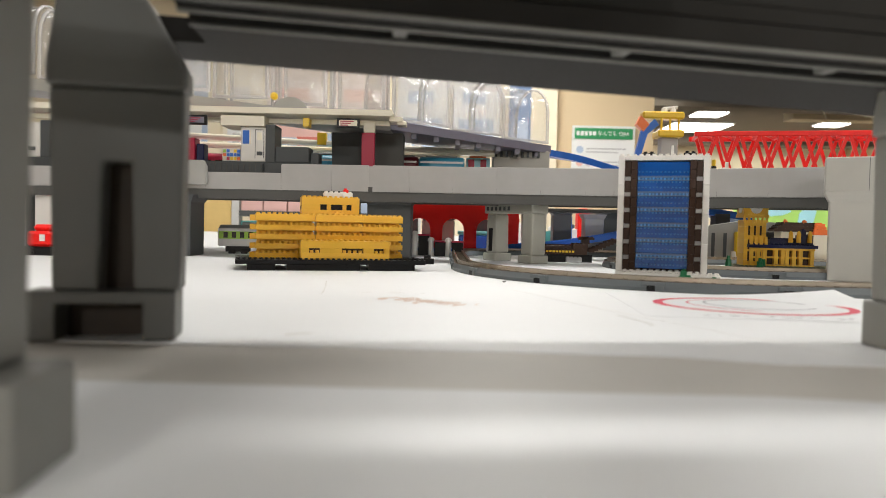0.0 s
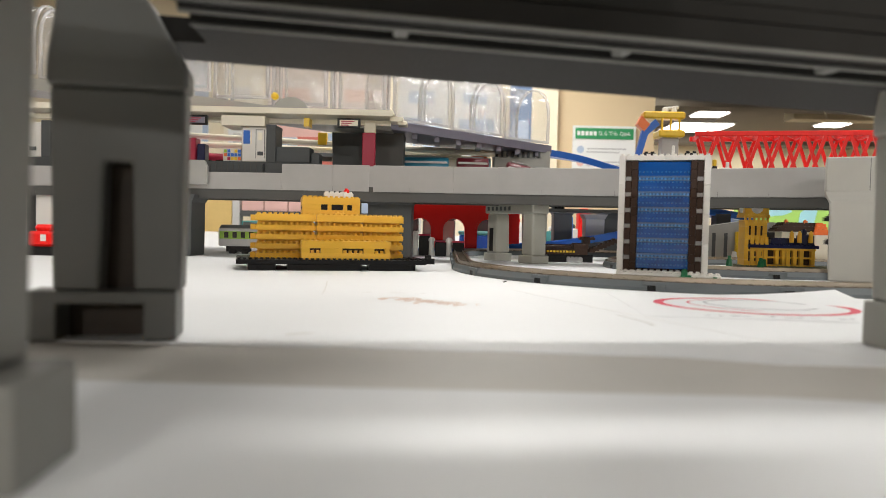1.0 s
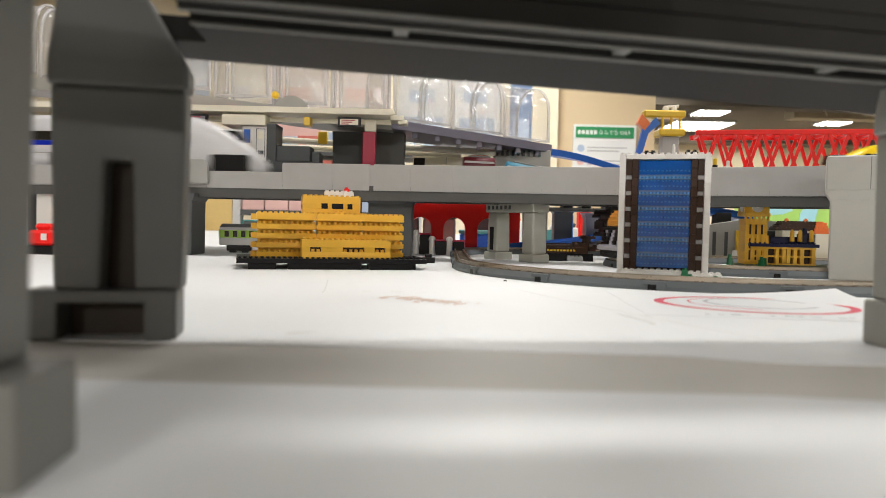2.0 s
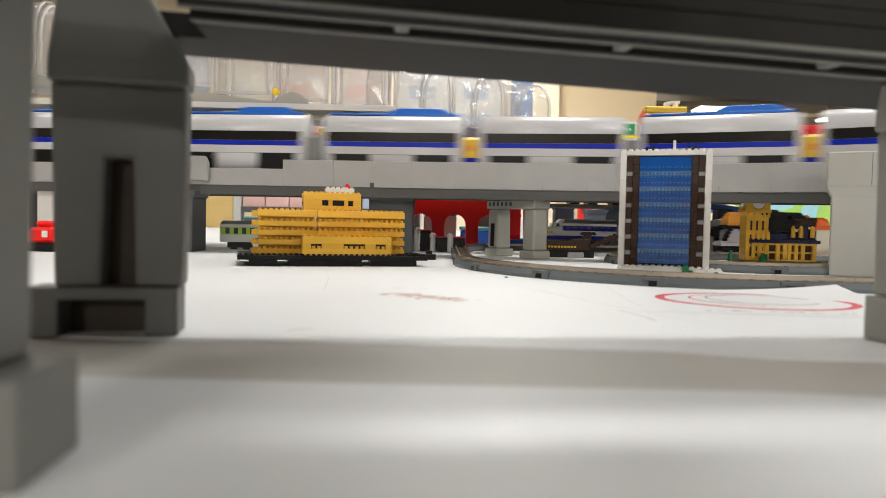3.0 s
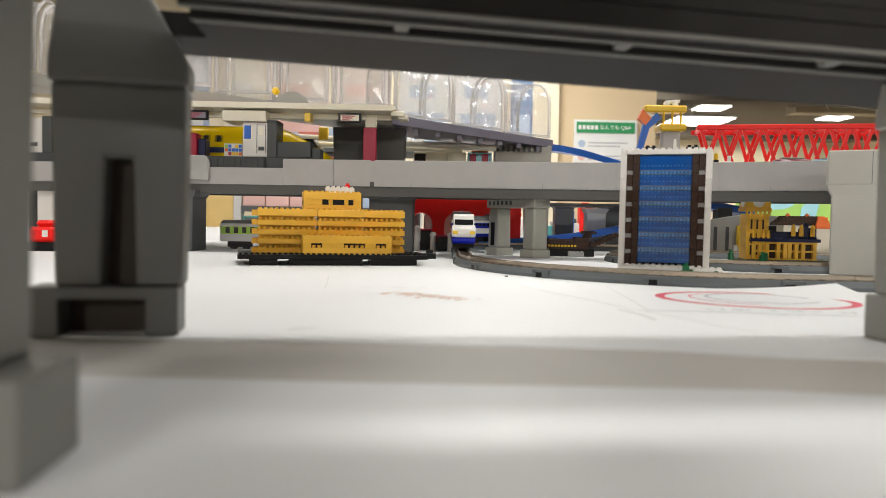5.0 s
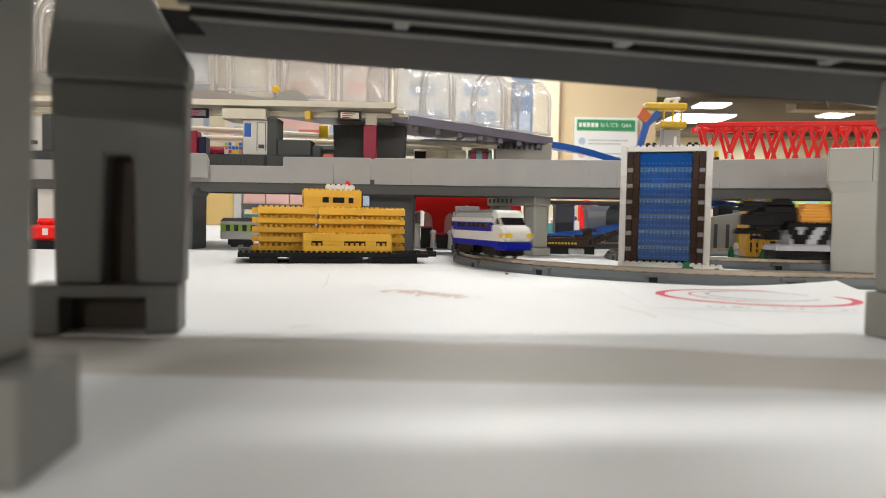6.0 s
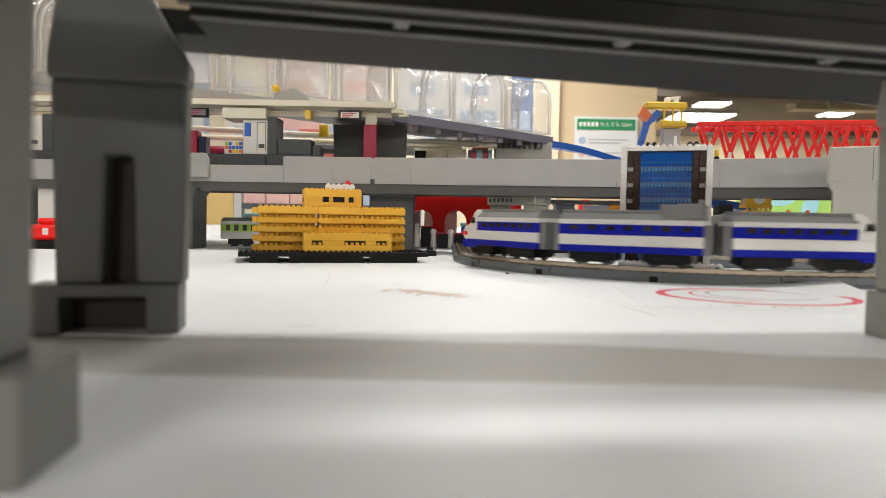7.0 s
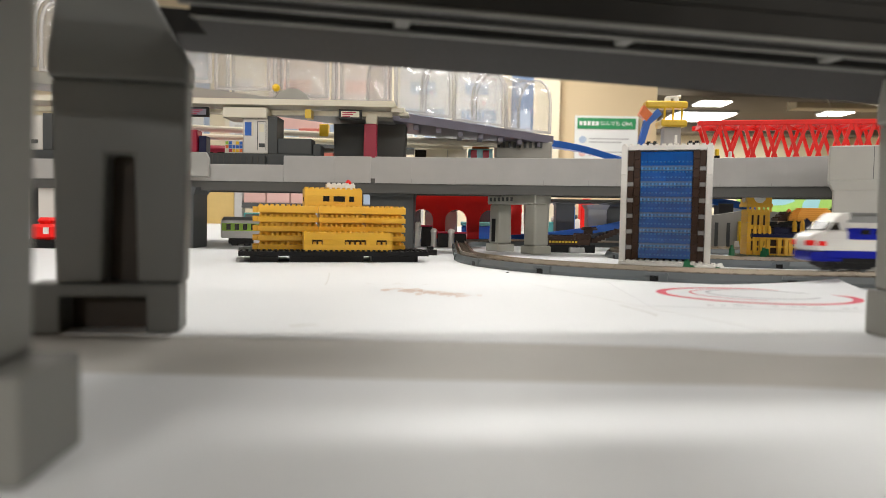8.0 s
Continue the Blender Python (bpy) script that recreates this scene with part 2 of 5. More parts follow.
def track_loop(name, pts, label):
    """Roadbed, sleepers and two rails of a small-gauge loop, with clip notches along the outer edge."""
    base = thing(name, 0, 0, 0, label, "track")
    bm = bmesh.new()
    add_sweep(bm, [(9.5, 0), (9.5, 2.2), (7.6, 5.6), (-7.6, 5.6), (-9.5, 2.2), (-9.5, 0)], pts, closed=True)
    part("roadbed", bm, ROADBED, base)
    bm = bmesh.new()
    add_sweep(bm, [(7.4, 5.6), (7.2, 5.9), (-7.2, 5.9), (-7.4, 5.6)], pts, closed=True)
    part("ballast", bm, BALLAST, base)
    for side in (-4.6, 4.6):
        bm = bmesh.new()
        add_sweep(bm, [(side + 0.45, 5.9), (side + 0.45, RAIL_TOP), (side - 0.45, RAIL_TOP), (side - 0.45, 5.9)], pts, closed=True)
        part("rail", bm, RAIL, base, "worn nickel rail")
    total = path_length(pts)
    bm = bmesh.new()
    add_box(bm, -1.1, 1.1, -7.1, 7.1, 5.9, 6.2)
    sleeper = mesh_of("sleeper", bm, BALLAST)
    bm = bmesh.new()
    add_prism(bm, [(-7, 3.4), (7, 3.4), (6.2, 5.3), (-6.2, 5.3)], -9.9, -7.2)
    add_box(bm, 1.2, 6, -10.0, -7.2, 0.0, 3.4)
    clip = mesh_of("joint_clip", bm, ROADBED)
    bm = bmesh.new()
    # Solid black block paints the shade in the clip's hole.
    add_box(bm, -3.6, 1.2, -10.15, -7.2, 0.15, 3.4)
    clip_gap = mesh_of("clip_gap", bm, BLACK)
    for k in range(int(total // 9.4)):
        s = k * 9.4
        p, q = along(pts, s), along(pts, s + 1)
        d = q - p
        ob = new("sleeper", sleeper)
        ob.parent = base
        ob.matrix_local = pose(p.x * MM, p.y * MM, 0, 0, 0, math.degrees(math.atan2(d.y, d.x)))
    for k in range(int(total // 70)):
        s = k * 70 + 30
        p, q = along(pts, s), along(pts, s + 1)
        d = q - p
        for kind_name, data in (("joint_clip", clip), ("clip_gap", clip_gap)):
            ob = new(kind_name, data)
            ob.parent = base
            ob.matrix_local = pose(p.x * MM, p.y * MM, 0, 0, 0, math.degrees(math.atan2(d.y, d.x)))
    return base


# ---- grey viaduct piers ----
def add_taper(bm, b0, b1, z0, z1):
    """A frustum between two rectangles (x0, x1, y0, y1) at two heights."""
    v = []
    for (x0, x1, y0, y1), z in ((b0, z0), (b1, z1)):
        v.append([bm.verts.new((x * MM, y * MM, z * MM)) for x, y in ((x0, y0), (x1, y0), (x1, y1), (x0, y1))])
    a, b = v
    for i in range(4):
        bm.faces.new((a[i], a[(i + 1) % 4], b[(i + 1) % 4], b[i]))
    bm.faces.new(a[::-1])
    bm.faces.new(b)


def bevelled(bm, offset, segments=2):
    bmesh.ops.remove_doubles(bm, verts=bm.verts, dist=1e-7)
    bmesh.ops.bevel(bm, geom=[e for e in bm.edges if e.is_manifold and e.calc_face_angle(0) > 0.35], offset=offset * MM,
                    segments=segments, affect="EDGES", profile=0.5, clamp_overlap=True)


def block_pier(x, y, rz=0, height=66.0, w=38.0, d=38.0, cap=True, material=None, label="", spread=1.5, foot=0.0, lining=None):
    """A hollow moulded pier: foot block with an opening, tall body with a tapering slot, chamfered head."""
    mat = material or GREY_NEAR_SHADE
    base = thing("viaduct_pier", x, y, 0, label or "grey plastic toy viaduct pier with a dark slot", "pier", rz, "viaduct piers")
    hw, hd = w / 2, d / 2
    o, e = 11.5, hw + spread
    bm = bmesh.new()
    add_prism(bm, [(foot + u, v) for u, v in ((-e, 0), (-o, 0), (-o, 10.5), (o, 10.5), (o, 0), (e, 0), (e, 14.2), (-e, 14.2))], -hd - 1.5, hd + 1.5)
    bevelled(bm, 0.7, 2)
    part("foot", bm, mat, base)
    # Dark slab at the back paints the shade inside the foot opening.
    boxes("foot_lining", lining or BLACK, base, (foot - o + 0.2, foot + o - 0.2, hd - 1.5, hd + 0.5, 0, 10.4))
    z1 = 14 + (height - 14) * 0.64
    bm = bmesh.new()
    add_prism(bm, [(-hw, 14.2), (-4.8, 14.2), (-3.6, z1), (3.6, z1), (4.4, 14.2), (hw, 14.2), (hw + 1, height), (-hw - 1, height)], -hd, hd)
    bevelled(bm, 1.3, 3)
    part("body", bm, mat, base)
    # Likewise a dark slab for the shaded inside of the slot.
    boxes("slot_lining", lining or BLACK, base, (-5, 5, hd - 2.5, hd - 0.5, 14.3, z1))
    if cap:
        bm = bmesh.new()
        add_taper(bm, (-hw - 1.6, hw + 1.6, -hd - 1.4, hd + 0.7), (-hw - 1.6, hw + 1.6, -hd - 1.4, hd + 0.7), height, height + 6)
        add_taper(bm, (-hw - 1.6, hw + 1.6, -hd - 1.4, hd + 0.7), (-hw + 1, hw - 9.5, -hd - 0.6, hd - 1), height + 6, height + 26)
        bevelled(bm, 1.2, 2)
        part("head", bm, mat, base)
    return base


# near sloping track overhead
def slope_girder(name, x, y, z, length, rz, slope, label):
    """A sloping toy track seen from below: deck, side walls, two pairs of ribs with cross tabs."""
    base = thing(name, x, y, z, label, "track", rz=rz, ry=slope)
    boxes("deck", GREY_UNDER_SHADE, base, (0, length, -40, 30, 7, 11))
    boxes("far_soffit", GREY_UNDER_SHADE, base, (0, length, -16, 30, 0, 7), (-16, 0.02, 4, 30, 0, 7))
    boxes("near_soffit", GREY_UNDER_SHADE, base, (0, length, -40, -31, 0.5, 7), bevel=0.6)
    boxes("far_wall", GREY_UNDER_SHADE, base, (0, length, 26, 30, 11, 28), bevel=0.6)
    boxes("near_wall", GREY_UNDER_SHADE, base, (0, length, -40, -36, 11, 28), bevel=0.6)
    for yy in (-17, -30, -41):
        boxes("rib", GREY_UNDER_SHADE, base, (0, length, yy - 0.75, yy + 0.75, 0.3, 6))
        # Lighter grey edge paints the light caught along each rib.
        boxes("rib_edge", GREY_MID, base, (0, length, yy - 0.8, yy + 0.8, -0.8, 0.3), bevel=0.4)
    for k in range(int(length // 62)):
        boxes("cross_tab", GREY_MID, base, (54 + 62 * k, 58 + 62 * k, -29.1, -17.9, 0.5, 6), bevel=0.4)
    return base


# Warm dark tone painted for the shade inside the near pier.
PIER_SHADE = plastic("pier_hollow_shade", (0.045, 0.032, 0.022), 0.6, 0.3, 0.05, 120)
GREY_SIDE = plastic("side_pier_grey", (0.34, 0.34, 0.31), 0.5, 0.06)
block_pier(-94.4, 208, 11, 72, w=34.5, d=11, spread=3.2, foot=-4.2, lining=PIER_SHADE, label="grey plastic pier of the near sloping track")
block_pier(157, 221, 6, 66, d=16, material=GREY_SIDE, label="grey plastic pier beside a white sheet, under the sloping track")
# Mid grey here includes some of the shade on this pier's foot.
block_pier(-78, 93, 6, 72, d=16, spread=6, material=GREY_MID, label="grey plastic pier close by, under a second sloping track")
slope_girder("sloping_track", -71, 207.3, 87.4, 400, 6.9, 1.9, "grey underside of a sloping toy track, darkened by painted shade")
upper_slope = slope_girder("sloping_track", -430, 70, 100, 500, 6.9, 0.5, "unseen second sloping toy track, underside darkened by painted shade")
# Unseen slab, added only to shade the near table on the left.
boxes("landing", GREY_UNDER_SHADE, upper_slope, (180, 432, 30.02, 70, 2, 6), bevel=0.5)


# ---- far viaduct ----
VIA = [(-3400, 825, 0), (-700, 725, 0), (-300, 705, 0), (0, 685, 0), (110, 672, 0)]
for step in range(8):
    ang = radians(-8 - 3.5 * step)
    VIA.append((VIA[-1][0] + 32 * math.cos(ang), VIA[-1][1] + 32 * math.sin(ang), 0))
for step in range(9):
    ang = radians(-32 + 3.5 * step)
    VIA.append((VIA[-1][0] + 60 * math.cos(ang), VIA[-1][1] + 60 * math.sin(ang), 0))
VIA.append((2600, VIA[-1][1], 0))


def offset_path(pts, off, z=0):
    """A path shifted sideways, to the left of travel for positive off."""
    out = []
    for i, p in enumerate(pts):
        a, b = Vector(pts[max(0, i - 1)]), Vector(pts[min(len(pts) - 1, i + 1)])
        d = (b - a).normalized()
        out.append((p[0] - d.y * off, p[1] + d.x * off, z))
    return out


def viaduct():
    base = thing("viaduct", 0, 0, 0, "light grey toy viaduct with parapet walls and dark girder", "viaduct")
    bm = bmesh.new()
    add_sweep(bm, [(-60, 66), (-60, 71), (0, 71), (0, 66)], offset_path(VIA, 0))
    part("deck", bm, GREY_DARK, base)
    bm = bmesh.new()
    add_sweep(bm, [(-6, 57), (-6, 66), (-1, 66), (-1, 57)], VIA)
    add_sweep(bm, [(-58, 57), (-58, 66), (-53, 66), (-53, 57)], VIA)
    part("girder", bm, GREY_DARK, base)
    bm = bmesh.new()
    add_sweep(bm, [(-3, 66), (-3, 82), (0, 82), (0, 66)], [p for p in VIA if p[0] < -200] + [(-160, 695.7, 0)])
    add_sweep(bm, [(-3, 66), (-3, 91), (0, 91), (0, 66)], [(-160, 695.7, 0)] + [p for p in VIA if p[0] >= 0])
    part("parapet", bm, GREY_COOL, base)
    bm = bmesh.new()
    add_sweep(bm, [(-60, 71), (-60, 78), (-57, 78), (-57, 71)], VIA)
    part("parapet", bm, GREY_COOL, base)
    return base


VIADUCT = viaduct()
track_loop("railway_loop", LOOP_A, "grey roadbed loop of small-gauge track with nickel rails")
track_loop("railway_loop", LOOP_B, "inner oval of small-gauge track on grey roadbed")


# ---- small brick models ----
L = 3.1              # height of one brick layer
S = 4.0              # stud pitch


def bricks(name, mat, parent, x0, nx, y0, ny, z0, layers, studs=True, label="", gap=0.08, edge=0.18):
    """One brick run: nx by ny studs, some layers high, with its studs on top."""
    bm = bmesh.new()
    add_box(bm, x0 + gap, x0 + nx * S - gap, y0 + gap, y0 + ny * S - gap, z0 + 0.6 * gap, z0 + layers * L - 0.6 * gap, bevel=edge)
    if studs:
        add_studs(bm, x0, int(nx), y0, int(ny), z0 + layers * L - 0.05)
    return part(name, bm, mat, parent, label)


def blue_tower():
    base = thing("brick_tower", 111.5, 458, 0, "white framed brick tower with a translucent blue front", "model building", rz=-18)
    bricks("base_plate", WHITE, base, 0, 14, 0, 9, 0, 2.8)
    bricks("base_ledge", WHITE, base, 2, 11, -4, 1, 0, 2.7)
    bricks("base_ledge", WHITE, base, 46, 4, -4, 1, 0, 2.5)
    bricks("base_ledge", WHITE, base, 56, 2, 0, 3, 0, 2.5)
    z0 = 2.8 * L
    rng = random.Random(11)
    for x in (0, 52):
        for k in range(4):
            bricks("frame_column", WHITE, base, x, 1, 4, 6, z0 + k * 6 * L, 6, studs=k == 3)
    for s, xo, xi in ((0, 4, 8), (1, 48, 44)):
        for k in range(12):
            bricks("inner_column", BROWN, base, xi, 1, 4, 3, z0 + k * 1.92 * L, 1.92, studs=False)
        for k in range(7):
            zz = z0 + k * 3.28 * L
            bricks("notched_column", BROWN, base, xo, 1, 5, 3, zz, 2.4 if k < 6 else 3.2, studs=False)
            if k < 6:
                bricks("clear_brick", clear("clear_grey", (0.75, 0.75, 0.75), 0.1, 0.5), base, xo, 1, 5, 3, zz + 2.4 * L, 0.86)
    for k in range(7):
        zz = z0 + 2 + k * 3.2 * L
        for i in range(4):
            bricks("blue_brick", BLUE_BRICK, base, 12 + i * 8, 2, 6.5 + 0.25 * ((i + k) % 2), 2, zz, 1.1, studs=False, gap=0.01, edge=0.05)
        for i in range(5):
            a, b = max(12, 8 + i * 8), min(44, 16 + i * 8)
            bricks("blue_brick", BLUE_BRICK, base, a, (b - a) / S, 6.8 + 0.2 * ((i + k) % 2), 2, zz + 1.1 * L, 1.04 if k < 6 else 1.8, studs=False, gap=0.01, edge=0.05)
        # rows of pale pegs that shimmer through the clear bricks
        for up, tall, mat in ((0.62, 0.3, BLUE_PALE), (1.75, 0.34, BLUE_PALE), (2.34, 0.5, BLUE_LIGHT)):
            if k == 6 and up > 1:
                continue
            bm = bmesh.new()
            add_box(bm, 0, 1.15, 0, 1.9, 0, tall * L)
            peg = mesh_of("peg", bm, mat)
            for i in range(14):
                ob = new("peg", peg)
                ob.parent = base
                ob.matrix_basis = pose((12.5 + i * 2.28 + rng.uniform(-0.2, 0.2)) * MM, (4.7 + rng.uniform(-0.3, 0.2)) * MM, (zz + up * L + rng.uniform(-0.15, 0.15)) * MM, 0, 0, rng.uniform(-9, 9))
        if k < 6:
            bricks("clear_band", CLEAR_BLUE, base, 12, 8, 4.9, 1, zz + 2.16 * L, 0.35, studs=False)
            bricks("clear_band", CLEAR_BLUE, base, 12, 8, 5.2, 1, zz + 2.75 * L, 0.45, studs=False)
            bricks("clear_band_backing", BLUE_PALE, base, 12, 8, 10.2, 1, zz + 2.14 * L, 1.04, studs=False)
    bricks("back_wall", BROWN, base, 4, 12, 16, 1, z0, 23, studs=False)
    bricks("lintel", WHITE, base, 4, 6, 4, 6, z0 + 23 * L, 1.0)
    bricks("lintel", WHITE, base, 28, 6, 4, 6, z0 + 23 * L, 1.0)
    for x in (14, 40):
        bricks("roof_block", BLACK, base, x, 2, 16, 1, z0 + 24 * L, 0.9)
    bm = bmesh.new()
    add_cyl(bm, 33, 20, z0 + 24 * L, z0 + 24 * L + 8, 1.1, 0.8)
    part("mast", bm, WHITE, base, "thin white mast")
    bricks("shrub", GREEN, base, 40, 1, -8, 1, 0, 3.4)
    bricks("shrub", GREEN, base, 39, 2, -8, 1, 0, 2.2)
    bricks("shrub", GREEN, base, 58, 1, -6, 1, 0, 2.0)
    return base


CLEAR_BLUE = clear("clear_light_blue", (0.26, 0.48, 0.82), 0.06, 0.56)
BLUE_BRICK = plastic("deep_blue_brick", (0.004, 0.105, 0.44), 0.12, 0.15, island=0.3, coat=0.3)
BLUE_PALE = plastic("pale_blue_brick", (0.03, 0.20, 0.52), 0.2, 0.15, island=0.2, coat=0.4)
BLUE_LIGHT = plastic("light_blue_peg", (0.10, 0.30, 0.62), 0.15, 0.15, island=0.35, coat=0.4)
blue_tower()


def yellow_hall():
    base = thing("brick_hall", -147.5, 503, 0, "yellow brick model of a long stepped hall on a black plate", "model building", rz=16)
    bm = bmesh.new()
    add_box(bm, 0, 140, 0, 64, 4.6, 8.0, bevel=0.2)
    add_studs(bm, 0, 35, 0, 3, 8.0)
    add_studs(bm, 120, 5, 12, 6, 8.0)
    part("base_plate", bm, BLACK, base, "studded black base plate")
    for x0, nx in ((36, 8), (66, 6), (96, 8), (112, 5), (8, 5)):
        bricks("plate_foot", BLACK, base, x0, nx, 2 if x0 > 100 else 1, 3, 0, 1.48, studs=False)
    z0 = 8.0
    bm = bmesh.new()
    add_cyl(bm, 0, 0, 0, 2.0, 1.3, 1.3, 8)
    post = mesh_of("window_post", bm, YELLOW)
    # side wings and middle: alternating bands and recessed window rows
    for k in range(5):
        z = z0 + k * 7.0
        for x0, nx, y0, ny in ((14, 11, 20, 6), (58, 9, 16, 7), (94, 8, 20, 6)):
            bm = bmesh.new()
            h = 4.0 if k < 4 else 5.2
            add_box(bm, x0, x0 + nx * S, y0, y0 + ny * S, z, z + h, bevel=0.2)
            if k == 4:
                add_studs(bm, x0, nx, y0, 2, z + h)
            part("floor_band", bm, YELLOW, base)
            if k < 4:
                bm = bmesh.new()
                add_box(bm, x0 + 1.5, x0 + nx * S - 1.5, y0 + 8.0, y0 + ny * S - 2, z + 4.0, z + 7.0)
                part("recessed_wall", bm, YELLOW, base)
                for i in range(nx):
                    ob = new("window_post", post)
                    ob.parent = base
                    ob.matrix_local = pose((x0 + i * S + 2) * MM, (y0 + 2.2) * MM, (z + 3.9) * MM)
        for dx in (0, 3):
            bricks("corner_block", YELLOW, base, 10 + dx * 0.5, 1, 24 + dx * 3, 2, z, 1.4, studs=False)
    # porch
    bm = bmesh.new()
    for lim in ((46, 112, 2, 16, 8.0, 13.0), (46, 112, 2, 16, 16.5, 22.0), (46, 52, 2, 16, 13, 16.5), (60, 76, 2, 16, 13, 16.5),
                (92, 100, 2, 16, 13, 16.5), (108, 112, 2, 16, 13, 16.5)):
        add_box(bm, *lim, bevel=0.15)
    add_studs(bm, 46, 16, 2, 3, 22.0)
    part("porch", bm, YELLOW, base)
    for x0, n in ((52, 2), (76, 4), (100, 2)):
        bm = bmesh.new()
        add_box(bm, x0, x0 + n * S, 5, 8, 13, 16.5)
        part("porch_window", bm, BROWN, base, "dark recessed window")
        for i in range(n):
            ob = new("window_post", post)
            ob.parent = base
            ob.matrix_local = pose((x0 + i * S + 2) * MM, 4.0 * MM, 13.0 * MM)
    # upper tower
    zt = z0 + 4 * 7.0 + 5.2
    bm = bmesh.new()
    x0, x1 = 48, 92
    zt -= 1.0
    for lim in ((x0, x1, 24, 42, zt, zt + 5.0), (x0, x1, 24, 42, zt + 9.2, zt + 14.6), (x0, x0 + 14, 24, 42, zt + 5.0, zt + 9.2),
                (x0 + 19, x0 + 22, 24, 42, zt + 5.0, zt + 9.2), (x0 + 31, x0 + 34, 24, 42, zt + 5.0, zt + 9.2),
                (x0 + 38, x1, 24, 42, zt + 5.0, zt + 9.2)):
        add_box(bm, *lim, bevel=0.15)
    add_studs(bm, x0, 11, 24, 4, zt + 14.6)
    part("upper_tower", bm, YELLOW, base)
    for a, b in ((14, 19), (22, 31), (34, 38)):
        boxes("tower_window", BLACK, base, (x0 + a, x0 + b, 26, 28, zt + 5.0, zt + 9.2))
    boxes("tower_window", BROWN, base, (x0 - 0.2, x0 + 0.4, 29, 35, zt + 4.8, zt + 8))
    bricks("balcony", YELLOW, base, 72, 2, 20, 1, zt, 0.9)
    bricks("crown", WHITE, base, 65, 5, 28, 2, zt + 14.6, 1.3)
    bricks("crown", WHITE, base, 79, 2, 26, 2, zt + 14.6, 1.25)
    bricks("beacon", RED, base, 80, 1, 28, 1, zt + 14.6 + 1.3 * L, 0.8, label="small red beacon")
    return base


yellow_hall()


def clock_palace():
    base = thing("clock_palace", 281, 660, 0, "tan brick palace with clock tower and navy roofs", "model building", rz=-6)
    bricks("base_plate", GREEN_DARK, base, -4, 22, -4, 9, 0, 1.2)
    z0 = 1.2 * L
    for k in range(7):
        bricks("tower_stage", YELLOW, base, 0, 5, 4, 5, z0 + k * 6.2, 2, studs=False)
    for i in range(3):
        for za in (5, 16, 29):
            boxes("tower_slit", BROWN, base, (3.6 + i * 5.2, 5.2 + i * 5.2, 3.6, 4.1, z0 + za, z0 + za + 9))
    bm = bmesh.new()
    for i in range(6):
        add_box(bm, -1.2 + i * 4.0, 0.8 + i * 4.0, 2.6, 4, z0 + 41, z0 + 45.6)
    add_box(bm, -1.6, 21.6, 2.4, 25.6, z0 + 45.6, z0 + 48.6)
    part("cornice", bm, YELLOW, base)
    bricks("clock_stage", YELLOW, base, -1, 5.5, 3, 5.5, z0 + 48.6, 6)
    bm = bmesh.new()
    add_cyl(bm, 0, 0, 0, 0.9, 5.2, 5.2, 20)
    dial = part("clock_dial", bm, WHITE, base, "round white clock dial")
    dial.matrix_local = pose(10 * MM, 2.9 * MM, (z0 + 54.5) * MM, 90)
    bm = bmesh.new()
    add_cyl(bm, 0, 0, 0, 0.9, 4.6, 4.6, 20)
    dial = part("clock_dial", bm, WHITE, base, "round white clock dial")
    dial.matrix_local = pose(-1.0 * MM, 12 * MM, (z0 + 54.5) * MM, 90, 0, -90)
    boxes("clock_pointer", BLACK, base, (9.7, 10.3, 1.7, 2.0, z0 + 54.5, z0 + 58.5), (10, 13, 1.7, 2.0, z0 + 54.2, z0 + 54.8))
    # long house
    for za, zb in ((0, 2.2), (8, 9.6), (15.6, 17.6)):
        boxes("string_course", YELLOW, base, (14, 72, 2, 26, z0 + za, z0 + zb))
    for x in (14, 20, 26, 36, 42, 46, 52, 58, 68):
        boxes("house_pillar", YELLOW, base, (x, x + 3.4, 1.6, 12, z0 + 2.4, z0 + 15.6), bevel=0.2)
    boxes("house_window", BROWN, base, (17, 70, 6, 8, z0 + 2.4, z0 + 15.6), label="reddish brown recessed windows")
    bm = bmesh.new()
    add_box(bm, 12, 74, 0, 28, z0 + 17.6, z0 + 20.6)
    add_studs(bm, 12, 15, 0, 7, z0 + 20.6)
    add_box(bm, 34, 62, 8, 24, z0 + 20.6, z0 + 26)
    add_studs(bm, 34, 7, 8, 4, z0 + 26)
    part("navy_roof", bm, NAVY, base, "studded navy blue roof")
    for i in range(4):
        bm = bmesh.new()
        add_cyl(bm, 15 + i * 4.4, 2, z0 + 20.6, z0 + 28, 1.9, 1.3, 8)
        part("roof_post", bm, YELLOW, base)
    for x in (51, 58, 68):
        bm = bmesh.new()
        add_cyl(bm, x, 4, z0 + 23, z0 + 31, 2.2, 1.9, 8)
        add_cyl(bm, x, 4, z0 + 31, z0 + 34, 2.2, 0.8, 8)
        part("turret", bm, YELLOW, base)
    bricks("navy_gable", NAVY, base, 60, 3, 6, 3, z0 + 20.6, 3)
    bricks("navy_gable", NAVY, base, 62, 1, 8, 1, z0 + 20.6 + 3 * L, 1.6)
    bm = bmesh.new()
    for z, r in ((0, 2.6), (3, 3.2), (6, 2.8), (9, 1.6)):
        add_cyl(bm, 12, -6, z, z + 3.0, r, r * 0.9, 6)
    add_cyl(bm, 15, -6, 5, 11, 2.0, 1.6, 6)
    part("shrub", bm, GREEN, base, "dark green stacked shrub")
    bm = bmesh.new()
